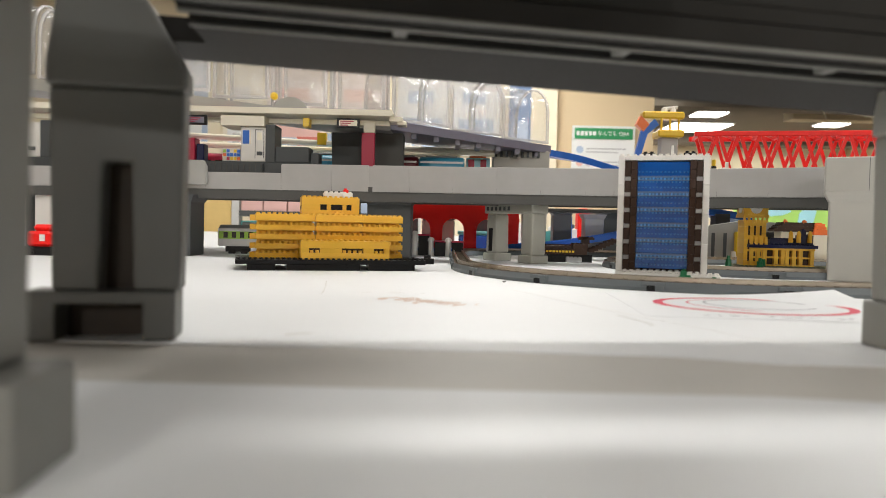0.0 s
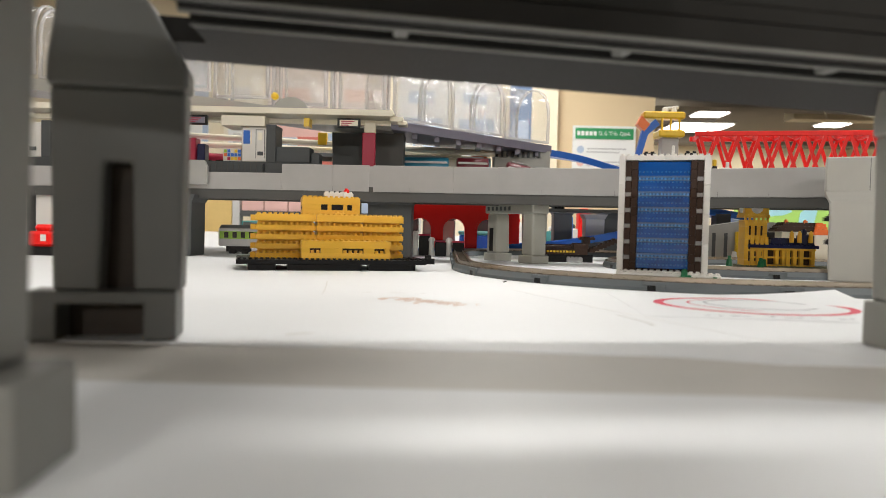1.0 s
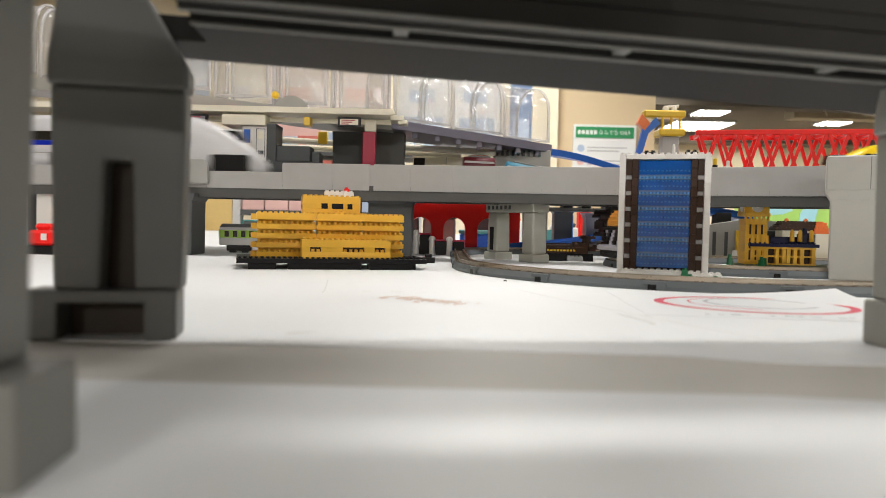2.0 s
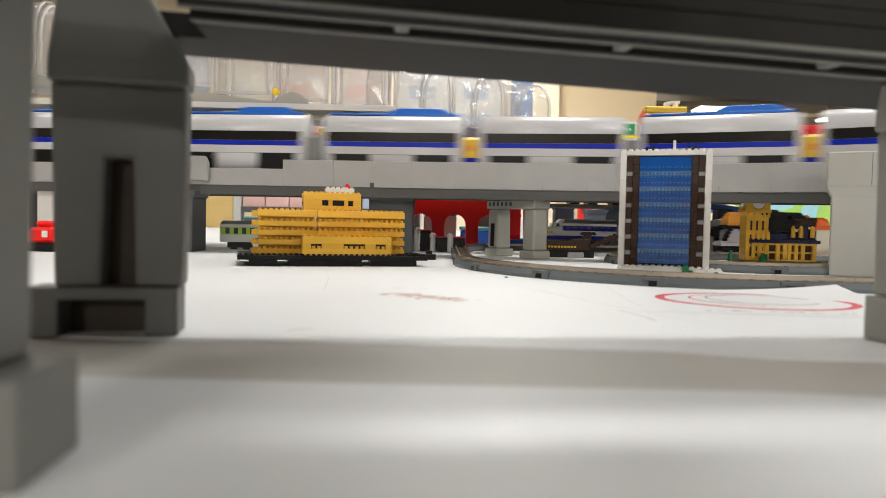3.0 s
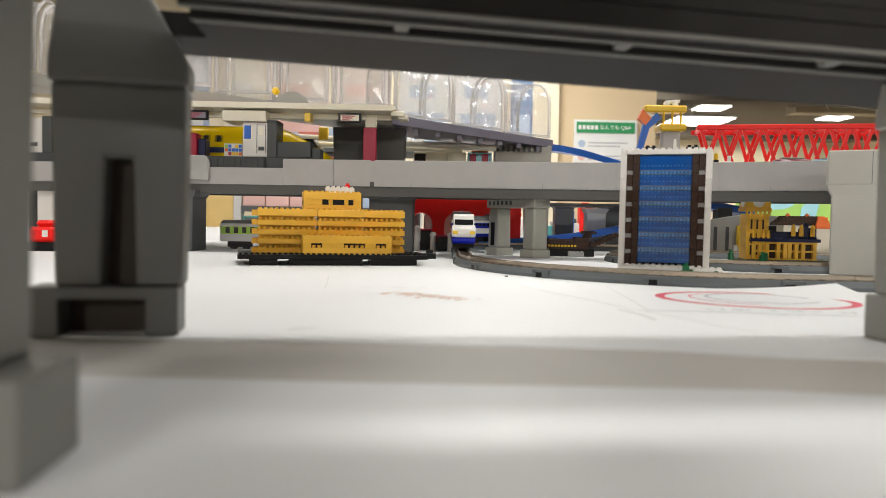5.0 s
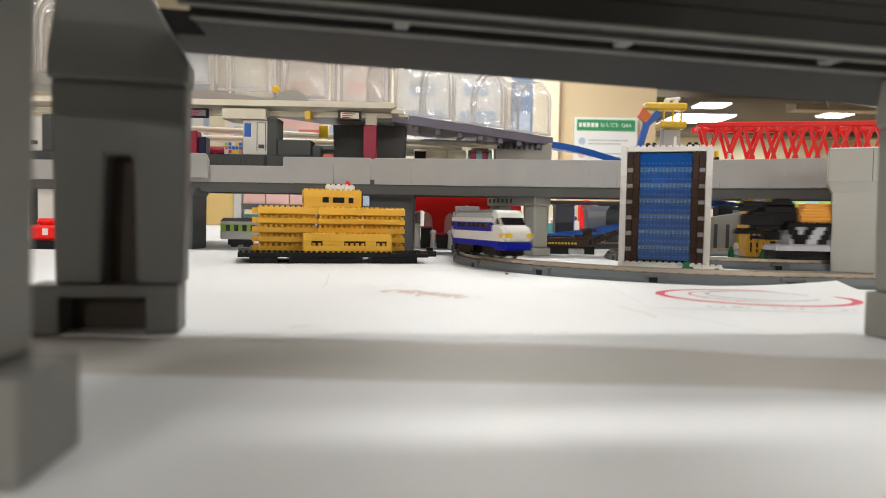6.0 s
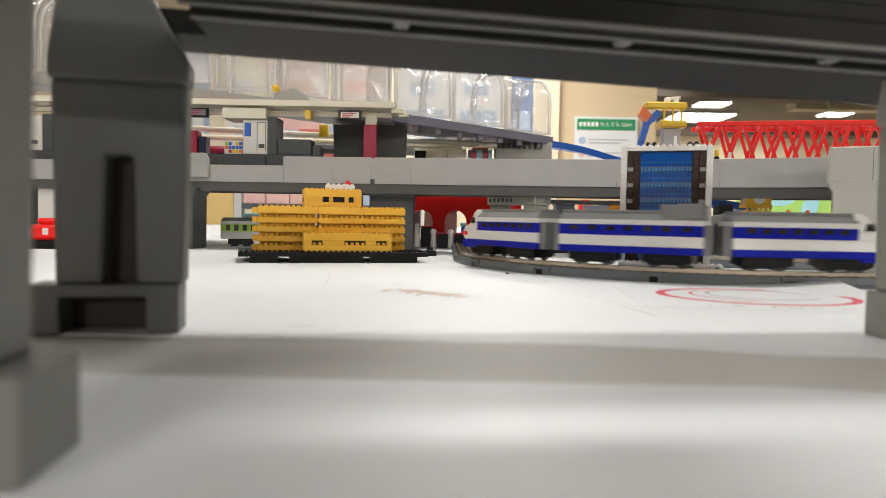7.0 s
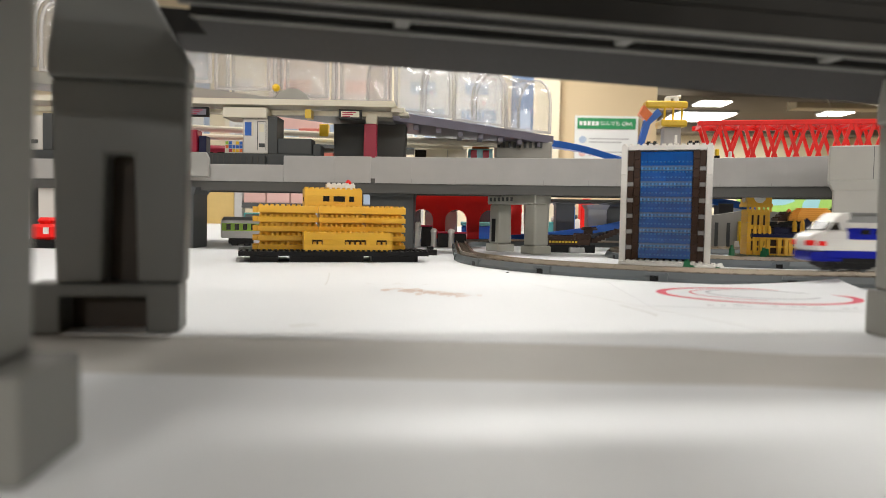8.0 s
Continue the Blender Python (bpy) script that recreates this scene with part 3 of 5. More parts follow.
    for z, r in ((0, 1.6), (4, 3.0), (7, 2.6), (10, 1.6)):
        add_cyl(bm, -16, -6, z, z + 3.6, r, r * 0.9, 6)
    part("shrub", bm, GREEN, base, "dark green stacked shrub")
    for ob in base.children:
        if ob.name.split(".")[0] in ("string_course", "house_pillar", "house_window", "navy_roof", "roof_post", "turret", "navy_gable"):
            ob.location.x -= 0.009
    return base


GREEN_DARK = plastic("plate_olive", (0.16, 0.17, 0.11), 0.5)
clock_palace()


def brown_ship():
    base = thing("brick_ship", 104, 738, 0, "dark brown brick sailing ship lying on its keel", "model ship", rz=2)
    bricks("keel", BLACK, base, 4, 12, 0, 3, 0, 2.6, studs=False)
    bricks("hull", BROWN, base, 2, 11, -2, 4, 2.6 * L, 2.0)
    bm = bmesh.new()
    for i in range(9):
        add_box(bm, 3 + i * 3.4, 5.2 + i * 3.4, -2.5, -1.9, 3.3 * L, 3.3 * L + 2)
    part("gun_ports", bm, TOY_YELLOW, base, "row of small yellow ports")
    bricks("deck", BROWN, base, 2, 7, -2, 4, 4.6 * L, 1.0)
    bricks("stern_cabin", BROWN, base, 31, 4, -2, 4, 4.6 * L, 1.6)
    bricks("figure_mast", BROWN, base, 41, 2, 0, 2, 6.2 * L, 2.2)
    bricks("figure_mast", BROWN, base, 38, 4, 0, 2, 7.6 * L, 0.8)
    for i in range(7):
        bricks("bowsprit", BROWN, base, 48 + i * 4, 1.6, 0, 2, (3.4 + i * 0.55) * L, 1.3)
    bricks("display_stand", CLEAR_GREY, base, 24, 4, -6, 2, 0, 1.6)
    return base


CLEAR_GREY = clear("clear_grey", (0.75, 0.75, 0.75), 0.1, 0.5)
brown_ship()


# ---- rolling stock ----
def add_loft(bm, rings):
    """Join rings of equal point counts (x, y, z in mm) into a closed skin."""
    vs = [[bm.verts.new(Vector(p) * MM) for p in r] for r in rings]
    k = len(vs[0])
    for a, b in zip(vs, vs[1:]):
        for j in range(k):
            bm.faces.new((a[j], a[(j + 1) % k], b[(j + 1) % k], b[j]))
    bm.faces.new(vs[0][::-1])
    bm.faces.new(vs[-1])


def section(x, w, z0, z1, r=0.35, n=6):
    """A car body's cross-section at x: flat floor, upright sides, rounded shoulders."""
    hw, h = w / 2, z1 - z0
    pts = [(x, -hw * 0.92, z0), (x, -hw, z0 + h * 0.25)]
    for i in range(n + 1):
        a = math.pi - math.pi * i / n
        c, s = math.cos(a), math.sin(a)
        pts.append((x, hw * (abs(c) ** 0.55) * (1 if c > 0 else -1), z0 + h * (1 - r) + h * r * (abs(s) ** 0.8)))
    pts += [(x, hw, z0 + h * 0.25), (x, hw * 0.92, z0)]
    return pts


GLASS_DARK = plastic("dark_glass", (0.008, 0.009, 0.011), 0.12, 0.1, 0.0)
TRAIN_WHITE = plastic("train_white", (0.80, 0.79, 0.76), 0.3, 0.03)
TRAIN_GREY = plastic("train_roof_grey", (0.23, 0.235, 0.235), 0.4, 0.06)
PEARL = plastic("pearl_white", (0.66, 0.66, 0.68), 0.25, 0.03, coat=0.3)
TRAIN_YELLOW = plastic("inspection_yellow", (0.83, 0.60, 0.0), 0.22, 0.03, coat=0.4)
BLUE_STRIPE = plastic("stripe_blue", (0.006, 0.025, 0.42), 0.3, gloss=0.2)
BLUE_STRIPE_DARK = plastic("stripe_navy", (0.01, 0.03, 0.12), 0.3)


def brick_train_car(nose=0, pantograph=False):
    """A small brick bullet-train car along x, 84 mm long; nose is +1 or -1 for a cab end, 0 for none."""
    base = thing("brick_train_car", 0, 0, 0, "white and blue brick bullet-train car with grey roof", "train car", group="brick bullet train")
    x0, x1 = -42, 42
    b0, b1 = x0, x1
    if nose > 0:
        b1 = x1 - 16
    if nose < 0:
        b0 = x0 + 16
    t = RAIL_TOP
    hw = 11
    for name, mat, z0, z1, w in (("skirt", BLUE, 8, 12, hw), ("lower_panel", TRAIN_WHITE, 12.02, 18.3, hw - 0.2), ("window_band", BLUE, 18.32, 24.6, hw - 0.25),
                                 ("upper_panel", TRAIN_WHITE, 24.62, 27.6, hw - 0.2)):
        ends = (b0, b1)
        if name in ("skirt", "lower_panel"):
            ends = (x0 + 4 if nose < 0 else x0, x1 - 4 if nose > 0 else x1)
        boxes(name, mat, base, (ends[0], ends[1], -w, w, t + z0, t + z1), bevel=0.25)
    bm = bmesh.new()
    add_taper(bm, (b0, b1, -hw + 0.2, hw - 0.2), (b0 + 1, b1 - 1, -hw + 3.2, hw - 3.2), t + 27.6, t + 31.4)
    add_box(bm, b0 + 1, b1 - 1, -hw + 3.4, hw - 3.4, t + 31.4, t + 33.2, bevel=0.2)
    part("roof", bm, TRAIN_GREY, base, "grey stepped roof")
    for i in range(7):
        xx = b0 + 7 + i * (b1 - b0 - 14) / 6.4
        for s in (-1, 1):
            boxes("window", GLASS_DARK, base, (xx, xx + 5.2, s * (hw - 0.1) - 0.3, s * (hw - 0.1) + 0.3, t + 21.2, t + 23.8))
    for xx in (-22, 22):
        bm = bmesh.new()
        add_box(bm, xx - 14, xx + 14, -9, 9, t + 3.2, t + 8)
        add_box(bm, xx - 11, xx + 11, -9.6, 9.6, t + 2.0, t + 5.5)
        bogie = part("bogie", bm, BLACK, base, "black wheel truck")
        for dx in (-8, 8):
            for s in (-1, 1):
                bm = bmesh.new()
                add_rod(bm, (xx + dx, s * 4.2, t + 3.0), (xx + dx, s * 6.2, t + 3.0), 3.0, 12)
                part("wheel", bm, SLATE, bogie)
    for end, flag in ((x1, nose > 0), (x0, nose < 0)):
        if flag:
            s = 1 if end > 0 else -1
            def along_x(u, v):
                return sorted((end + s * u, end + s * v))
            def profile(name, mat, outline, w, bev=0.0):
                bm = bmesh.new()
                add_prism(bm, [(end + s * u, t + v) for u, v in outline], -w, w)
                if bev:
                    bevelled(bm, bev, 2)
                part(name, bm, mat, base)
            # stepped white nose, raked windscreen, blue plough
            profile("nose", TRAIN_WHITE, [(-18, 11.6), (2.6, 11.6), (4.4, 14), (4.4, 18.2), (2.0, 21.2), (-3.6, 23.0), (-18, 23.0)], 9.2, 1.4)
            profile("nose_side", TRAIN_WHITE, [(-18, 11.8), (-0.4, 11.8), (1.4, 14), (1.2, 18.0), (-2, 21.0), (-8, 22.8), (-18, 22.8)], 10.7, 0.6)
            profile("cab", TRAIN_WHITE, [(-18, 22.6), (-4.4, 22.6), (-8.6, 27.8), (-11, 31.0), (-14, 33.0), (-18, 33.0)], 9.6, 0.7)
            profile("windscreen", GLASS_DARK, [(-4.2, 23.0), (-3.6, 23.6), (-7.4, 28.0), (-8.4, 27.6)], 8.4)
            profile("side_window", GLASS_DARK, [(-12.4, 23.4), (-6.2, 23.4), (-9.4, 27.6), (-11.4, 27.6)], 9.75)
            profile("snow_plough", BLUE, [(-14, 6.0), (2.2, 6.0), (3.6, 8.0), (3.2, 11.5), (-14, 11.5)], 10.2, 0.8)
            for yy in (-7.6, 7.6):
                boxes("lamp", TOY_YELLOW if s > 0 else RED, base, (*along_x(-1.0, 4.7), yy - 2.2, yy + 2.2, t + 14.6, t + 17.6), bevel=0.3)
            for yy in (-10.6, 10.6):
                boxes("side_lamp", TOY_YELLOW if s > 0 else RED, base, (*along_x(-4.4, 0.0), yy - 0.3, yy + 0.3, t + 14.6, t + 17.2))
        else:
            s = 1 if end > 0 else -1
            xs = sorted((end, end + s * 4.0))
            boxes("gangway", TRAIN_GREY, base, (xs[0], xs[1], -8.4, 8.4, t + 8, t + 25))
    if pantograph:
        boxes("roof_box", TRAIN_GREY, base, (18, 41, -9.6, 9.6, t + 28.5, t + 36.5), bevel=0.3)
        boxes("roof_box", TRAIN_GREY, base, (26, 40, -1, 1, t + 36.5, t + 37.6))
    return base


def express_car(kind, body, stripe, length, group, label, nose=0, pod=False, tall=68.0):
    """A toy express car along x on its wheels; nose +1 or -1 tapers that end."""
    base = thing(kind, 0, 0, 0, label, "train car", group=group)
    h = length / 2
    z0, z1 = 8.0, tall
    rings = []
    xs = [-h, -h + 2]
    rings = [section(-h, 36, z0 + 1, z1 - 2), section(-h + 2.5, 40, z0, z1), section(h - 2.5, 40, z0, z1), section(h, 36, z0 + 1, z1 - 2)]
    if nose:
        taper = []
        for f in (0.0, 0.12, 0.26, 0.40, 0.54, 0.68, 0.82, 0.93, 1.0):
            x = h - 78 + 78 * f
            taper.append(section(x, 8 + 32 * max(0.1, (1 - f ** 3.2)) ** 0.7, z0 + 4 * f ** 2, z0 + 13 + (z1 - z0 - 13) * (1 - f ** 1.45) ** 0.85))
        rings = rings[:2] + taper
        if nose < 0:
            rings = [[(-x, -y, z) for x, y, z in r] for r in rings]
    bm = bmesh.new()
    add_loft(bm, rings)
    part("body", bm, body, base, smooth=True)
    e0, e1 = -h + 5, h - 5
    if nose > 0:
        e1 = h - 76
    if nose < 0:
        e0 = -h + 76
    for s in (-1, 1):
        lim = sorted((s * 19.3, s * 20.35))
        if stripe is BLUE_STRIPE:
            boxes("window_strip", GLASS_DARK, base, (e0, e1, lim[0], lim[1], 40, 49), label="dark window strip")
            boxes("stripe", stripe, base, (e0, e1, lim[0], lim[1] + 0.05, 35, 39.8), label="blue stripe")
            boxes("sill_line", GREY, base, (e0, e1, lim[0], lim[1] - 0.1, 27, 27.8))
        else:
            n = 6
            spots = [e0 + 12 + i * (e1 - e0 - 20) / n for i in range(n)]
            if nose:
                spots = [nose * u - 3.5 for u in (-58, -44, -13, 4, 13)]
            for i, xx in enumerate(spots):
                boxes("window", GLASS_DARK if nose else ORANGE, base, (xx, xx + 7, lim[0], lim[1], 46, 53))
            boxes("stripe", stripe, base, (e0 - (14 if nose < 0 else 0), e1 + (14 if nose > 0 else 0), lim[0], lim[1] + 0.02, 34, 40), label="dark blue stripe")
    if nose:
        s = nose
        xs = sorted((s * (h - 40), s * (h - 28)))
        bm = bmesh.new()
        zc = z0 + 13 + (z1 - z0 - 13) * (1 - 0.55 ** 1.45) ** 0.85
        add_taper(bm, (xs[0] - 6, xs[1] + 4, -13, 13), (xs[0] - 4, xs[1] - 2, -9, 9), zc - 7, zc + 3)
        part("cab_window", bm, GLASS_DARK, base)
    if pod:
        bm = bmesh.new()
        add_taper(bm, (-12, 64, -13, 13), (4, 48, -9, 9), z1 - 2, z1 + 6.5)
        bevelled(bm, 1.0)
        part("roof_pod", bm, RAIL_BLUE, base, "blue roof pod")
        boxes("roof_stripe", RAIL_BLUE, base, (-h + 5, h - 5, -12, 12, z1 - 1.2, z1 + 1.0), bevel=0.6, label="flat blue roof strip")
    for xx in (-h * 0.58, h * 0.58):
        bogie = boxes("bogie", BLACK, base, (xx - 19, xx + 19, -20.4, 20.4, 3, 28.5), bevel=1.0)
        for dx in (-11, 11):
            for s in (-1, 1):
                bm = bmesh.new()
                add_rod(bm, (xx + dx, s * 12, 6), (xx + dx, s * 17, 6), 6, 14)
                part("wheel", bm, SLATE, bogie)
    return base


def coupler_block(parent, x, mat):
    boxes("coupler", mat, parent, (x - 8, x + 8, -17, 17, 12, 46), bevel=2.5)
    if mat is TOY_YELLOW:
        boxes("coupler_band", BLUE, parent, (x - 8.2, x + 8.2, -17.3, 17.3, 20, 26), bevel=0.5)
        boxes("coupler_pin", ORANGE, parent, (x - 2.4, x + 2.4, -17.5, 17.5, 32, 38), bevel=0.5)


def beast_car():
    base = thing("brick_crane_car", 0, 0, 0, "black, grey and orange brick crane car on rails", "train car")
    t = RAIL_TOP
    boxes("chassis", BLACK, base, (-38, 26, -9, 9, t + 1.5, t + 7), (-32, 20, -10, 10, t + 0.5, t + 4), bevel=0.4)
    bricks("deck", PALE_LILAC, base, -38, 16, -12, 6, t + 7, 1.2, label="pale lilac running board")
    boxes("deck_edge", SILVER, base, (-38, 26, -12.3, 12.3, t + 8.3, t + 9.0))
    bricks("cabin", PALE_LILAC, base, -28, 12, -10, 5, t + 10.5, 4.8, studs=False)
    for x, lean, wide in ((-31, 8, 7), (-15, -9, 6), (0, -9, 7), (14, 7, 6)):
        for side in (-1, 1):
            for k in range(4):
                u = x + lean * k / 4
                boxes("brace", BLACK, base, (u, u + wide, side * 10.6 - 0.9, side * 10.6 + 0.9, t + 23.0 - 3.6 * k, t + 26.6 - 3.6 * k), bevel=0.2)
    bricks("eave", BLACK, base, -30, 13, -12, 6, t + 25.4, 0.9)
    for k in range(7):
        inset = (0.0, 0.0, 0.4, 1.0, 2.0, 3.4, 5.4)[k]
        boxes("roof_tier", ROOF_ORANGE, base, (-20 + inset, 19.5 - inset, -10.4 + 0.7 * inset, 10.4 - 0.7 * inset, t + 28.2 + k * 2.15, t + 30.25 + k * 2.15), bevel=0.3)
    # jagged black crane head at the leading end
    for x, n, za, layers in ((-40, 5, 26, 4.4), (-46, 6, 36, 2.0), (-54, 7, 32, 1.4), (-36, 3, 42, 1.2), (-62, 10, 40, 1.0), (-66, 4, 37, 1.0), (-52, 9, 22.5, 1.1),
                             (-64, 5, 19, 1.1), (-44, 3, 15, 2.0), (26, 3, 20, 1.4), (30, 3, 16.5, 1.0), (22, 3, 24, 0.8)):
        bricks("crane_block", BLACK, base, x, n, -6 + (n % 2), 3, t + za, layers)
    bricks("bucket", BLACK, base, -60, 5, -6, 3, t + 26, 2.4)
    for x in (-20, 10):
        for side in (-1, 1):
            bm = bmesh.new()
            add_rod(bm, (x, side * 4.2, t + 3), (x, side * 6.2, t + 3), 3, 12)
            part("wheel", bm, SLATE, base)
    return base


PALE_LILAC = plastic("brick_pale_lilac", (0.60, 0.59, 0.66), 0.35, 0.05, island=0.04)
ROOF_ORANGE = plastic("roof_orange", (0.80, 0.36, 0.05), 0.35, 0.05, island=0.05)


# ---- paper on the table ----
INK_RED = plastic("red_print", (0.66, 0.05, 0.10), 0.6, 0.15, 0.0)
INK_GREY = plastic("grey_print", (0.42, 0.42, 0.45), 0.6, 0.2, 0.0)
STAIN = plastic("scuff_brown", (0.64, 0.50, 0.43), 0.7, 0.25, 0.0, 300)
CREASE = plastic("crease_white", (0.79, 0.79, 0.785), 0.6, 0.05, 0.0, 100)
SCUFF = plastic("scuff_grey", (0.68, 0.68, 0.67), 0.7, 0.15, 0.0, 300)


def paper_sheet(name, x, y, w, d, rz, label, lift=0.0, z=0.04):
    """A thin sheet with a slightly wavy surface; lift raises its far right corner."""
    base = thing(name, x, y, z, label, "paper", rz)
    bm = bmesh.new()
    n = 26
    grid = []
    for i in range(n + 1):
        row = []
        for j in range(n + 1):
            u, v = i / n, j / n
            h = 0.05 + 0.02 * noise.noise(Vector((u * 3 + x, v * 3 + y, 0))) + lift * max(0, u + v - 1.35) ** 2 * 2.3
            row.append(bm.verts.new(((u - 0.5) * w * MM, (v - 0.5) * d * MM, h * MM)))
        grid.append(row)
    for i in range(n):
        for j in range(n):
            bm.faces.new((grid[i][j], grid[i + 1][j], grid[i + 1][j + 1], grid[i][j + 1]))
    sheet = part("sheet", bm, PAPER, base)
    mod = sheet.modifiers.new("thickness", "SOLIDIFY")
    mod.thickness = 0.00006
    return base


def flat_ring(parent, name, mat, r0, r1, z, squash=1.0, a0=0, a1=360, dx=0, dy=0):
    bm = bmesh.new()
    n = 48
    rows = []
    for i in range(n + 1):
        a = radians(a0 + (a1 - a0) * i / n)
        wob = 1 + 0.01 * math.sin(3 * a)
        rows.append([bm.verts.new(((dx + r * wob * math.cos(a)) * MM, (dy + r * squash * wob * math.sin(a)) * MM, zz * MM))
                     for r, zz in ((r0, z), (r1, z), (r1, z + 0.04), (r0, z + 0.04))])
    for p, q in zip(rows, rows[1:]):
        for j in range(4):
            bm.faces.new((p[j], p[(j + 1) % 4], q[(j + 1) % 4], q[j]))
    return part(name, bm, mat, parent)


sheet = paper_sheet("printed_sheet", 149, 338, 124, 108, -4, "white sheet printed with a red ring, one corner curling", lift=5)
flat_ring(sheet, "red_ring", INK_RED, 42, 46.5, 0.16, 0.78)
flat_ring(sheet, "inner_ring", INK_GREY, 25, 26.6, 0.16, 0.8, 20, 330, 5, 6)
flat_ring(sheet, "inner_ring", INK_RED, 31, 32, 0.16, 0.8, 100, 260, 2, 3)
random.seed(4)
for k in range(17):
    w = random.uniform(1.2, 4.6)
    lo = -45.5 + random.uniform(-0.8, 0.8)
    if k in (4, 9):
        continue
    boxes("print_bar", INK_GREY, sheet, (-36 + k * 5.4, -36 + k * 5.4 + w, lo, lo + random.uniform(1.0, 3.0), 0.12, 0.16))


def floor_mark(pts, width, mat, label):
    """A smudge or pen stroke lying on the paper."""
    base = thing("floor_mark", 0, 0, 0, label, "mark")
    p0, p1, p2 = pts[0], pts[len(pts) // 2], pts[-1]
    p1 = (2 * p1[0] - (p0[0] + p2[0]) / 2, 2 * p1[1] - (p0[1] + p2[1]) / 2)
    curve = [(p0[0] * (1 - u) ** 2 + 2 * p1[0] * u * (1 - u) + p2[0] * u * u,
              p0[1] * (1 - u) ** 2 + 2 * p1[1] * u * (1 - u) + p2[1] * u * u, 0) for u in [i / 12 for i in range(13)]]
    bm = bmesh.new()
    add_sweep(bm, [(width / 2, 0.01), (width / 2, 0.05), (-width / 2, 0.05), (-width / 2, 0.01)], curve)
    part("stroke", bm, mat, base)


def smudge(x, y, w, d, rz, mat, n, seed):
    """A patch of many small irregular scuffs."""
    rng = random.Random(seed)
    base = thing("paper_smudge", x, y, 0.0, "faint brownish smudge on white paper", "stain", rz)
    bm = bmesh.new()
    for _ in range(n):
        cx, cy = rng.gauss(0, w / 4), rng.gauss(0, d / 4)
        rr = rng.uniform(0.4, 1.8)
        ring = []
        k = 7
        for i in range(k):
            a = 2 * math.pi * i / k
            q = rr * rng.uniform(0.5, 1.2)
            ring.append(bm.verts.new(((cx + 2.2 * q * math.cos(a)) * MM, (cy + q * math.sin(a)) * MM, 0.00004 + 0.000001 * len(bm.faces))))
        bm.faces.new(ring)
    tagged(part("flecks", bm, mat, base), kind="stuff")


smudge(-8, 325, 16, 44, 60, STAIN, 90, 1)
smudge(-22, 365, 30, 30, 10, SCUFF, 14, 2)
smudge(92, 330, 12, 10, 0, SCUFF, 10, 3)
smudge(-45, 222, 8, 3, 20, SCUFF, 8, 5)
floor_mark([(72, 290), (76, 276), (78, 268), (77, 260)], 1.6, SCUFF, "grey curved scratch on white paper")
floor_mark([(-70, 428), (-66, 395), (-62, 372), (-60, 350)], 0.6, SCUFF, "thin grey pen stroke on white paper")
floor_mark([(40, 395), (60, 340), (84, 280), (104, 232), (120, 200)], 1.4, CREASE, "long faint crease in white paper")
boxes("chip", BLACK, thing("paper_chip", 39, 445, 0.5, "tiny dark chip lying on white paper", "crumb"), (-1, 1, -0.8, 0.8, 0, 0.6))


# ---- pier with two legs under the upper deck ----
def twin_pier(x, y, rz, top, label):
    base = thing("twin_pier", x, y, 0, label, "pier", rz, "viaduct piers")
    for s in (-1, 1):
        bm = bmesh.new()
        add_taper(bm, (s * 29 - 8.6, s * 29 + 8.6, -9, 9), (s * 29 - 8, s * 29 + 8, -8.5, 8.5), 8, top - 9)
        bevelled(bm, 2.0, 2)
        part("leg", bm, GREY_PALE, base)
        boxes("foot", GREY_PALE, base, (s * 29 - 10.6, s * 29 + 10.6, -11, 11, 0, 8), bevel=0.8)
    # Black strip on the leg's face paints the shade of a slot.
    boxes("slot", BLACK, base, (-32, -26, -9.3, -8.5, 10, 34))
    bm = bmesh.new()
    add_box(bm, -39, 39, -10.5, 10.5, top - 9, top, bevel=1.0)
    part("head", bm, GREY_PALE, base)
    for k in range(6):
        boxes("lug", SLATE, base, (-34 + k * 7, -31 + k * 7, -11, -10.2, top - 6, top - 2))
    return base


def plain_pier(x, y, rz, w, d, top, mat, label, cap=0.0):
    """A smooth moulded column with a flared head, and a tall head block when it carries the parapet."""
    base = thing("viaduct_pier", x, y, 0, label, "pier", rz, "viaduct piers")
    bm = bmesh.new()
    add_taper(bm, (-w / 2, w / 2, -d / 2, d / 2), (-w / 2 - 0.4, w / 2 + 0.4, -d / 2, d / 2), 0, top)
    bevelled(bm, 1.0, 2)
    part("column", bm, mat, base)
    bm = bmesh.new()
    add_taper(bm, (-w / 2 - 0.5, w / 2 + 0.5, -d / 2 - 0.5, d / 2 + 0.5), (-w / 2 - 4, w / 2 + 4, -d / 2 - 3, d / 2 + 3), top - 7, top)
    part("flare", bm, mat, base)
    if cap:
        bm = bmesh.new()
        add_box(bm, -w / 2 - 4, w / 2 - 2, -d / 2 - 4, d / 2 + 3, top, top + cap, bevel=0.9)
        part("head_block", bm, mat, base)
        boxes("seam", SLATE, base, (w / 2 - 6.4, w / 2 - 6.0, -d / 2 - 4.08, -d / 2 - 3.9, top + 1, top + cap - 1))
    return base


plain_pier(311, 541, -27, 31, 28, 67, GREY_PIER, "smooth light grey viaduct pier with a tall head block", 26)
# Slate on these two stands for the shade under the viaduct.
plain_pier(-55, 735, 0, 44, 40, 62, SLATE, "viaduct pier behind the yellow hall, its shade painted dark grey")
plain_pier(-258, 712, 0, 22, 40, 60, SLATE, "slim viaduct pier, its shade painted dark grey")
twin_pier(73, 724, -57, 58, "light grey two-legged viaduct pier with a dark slot")

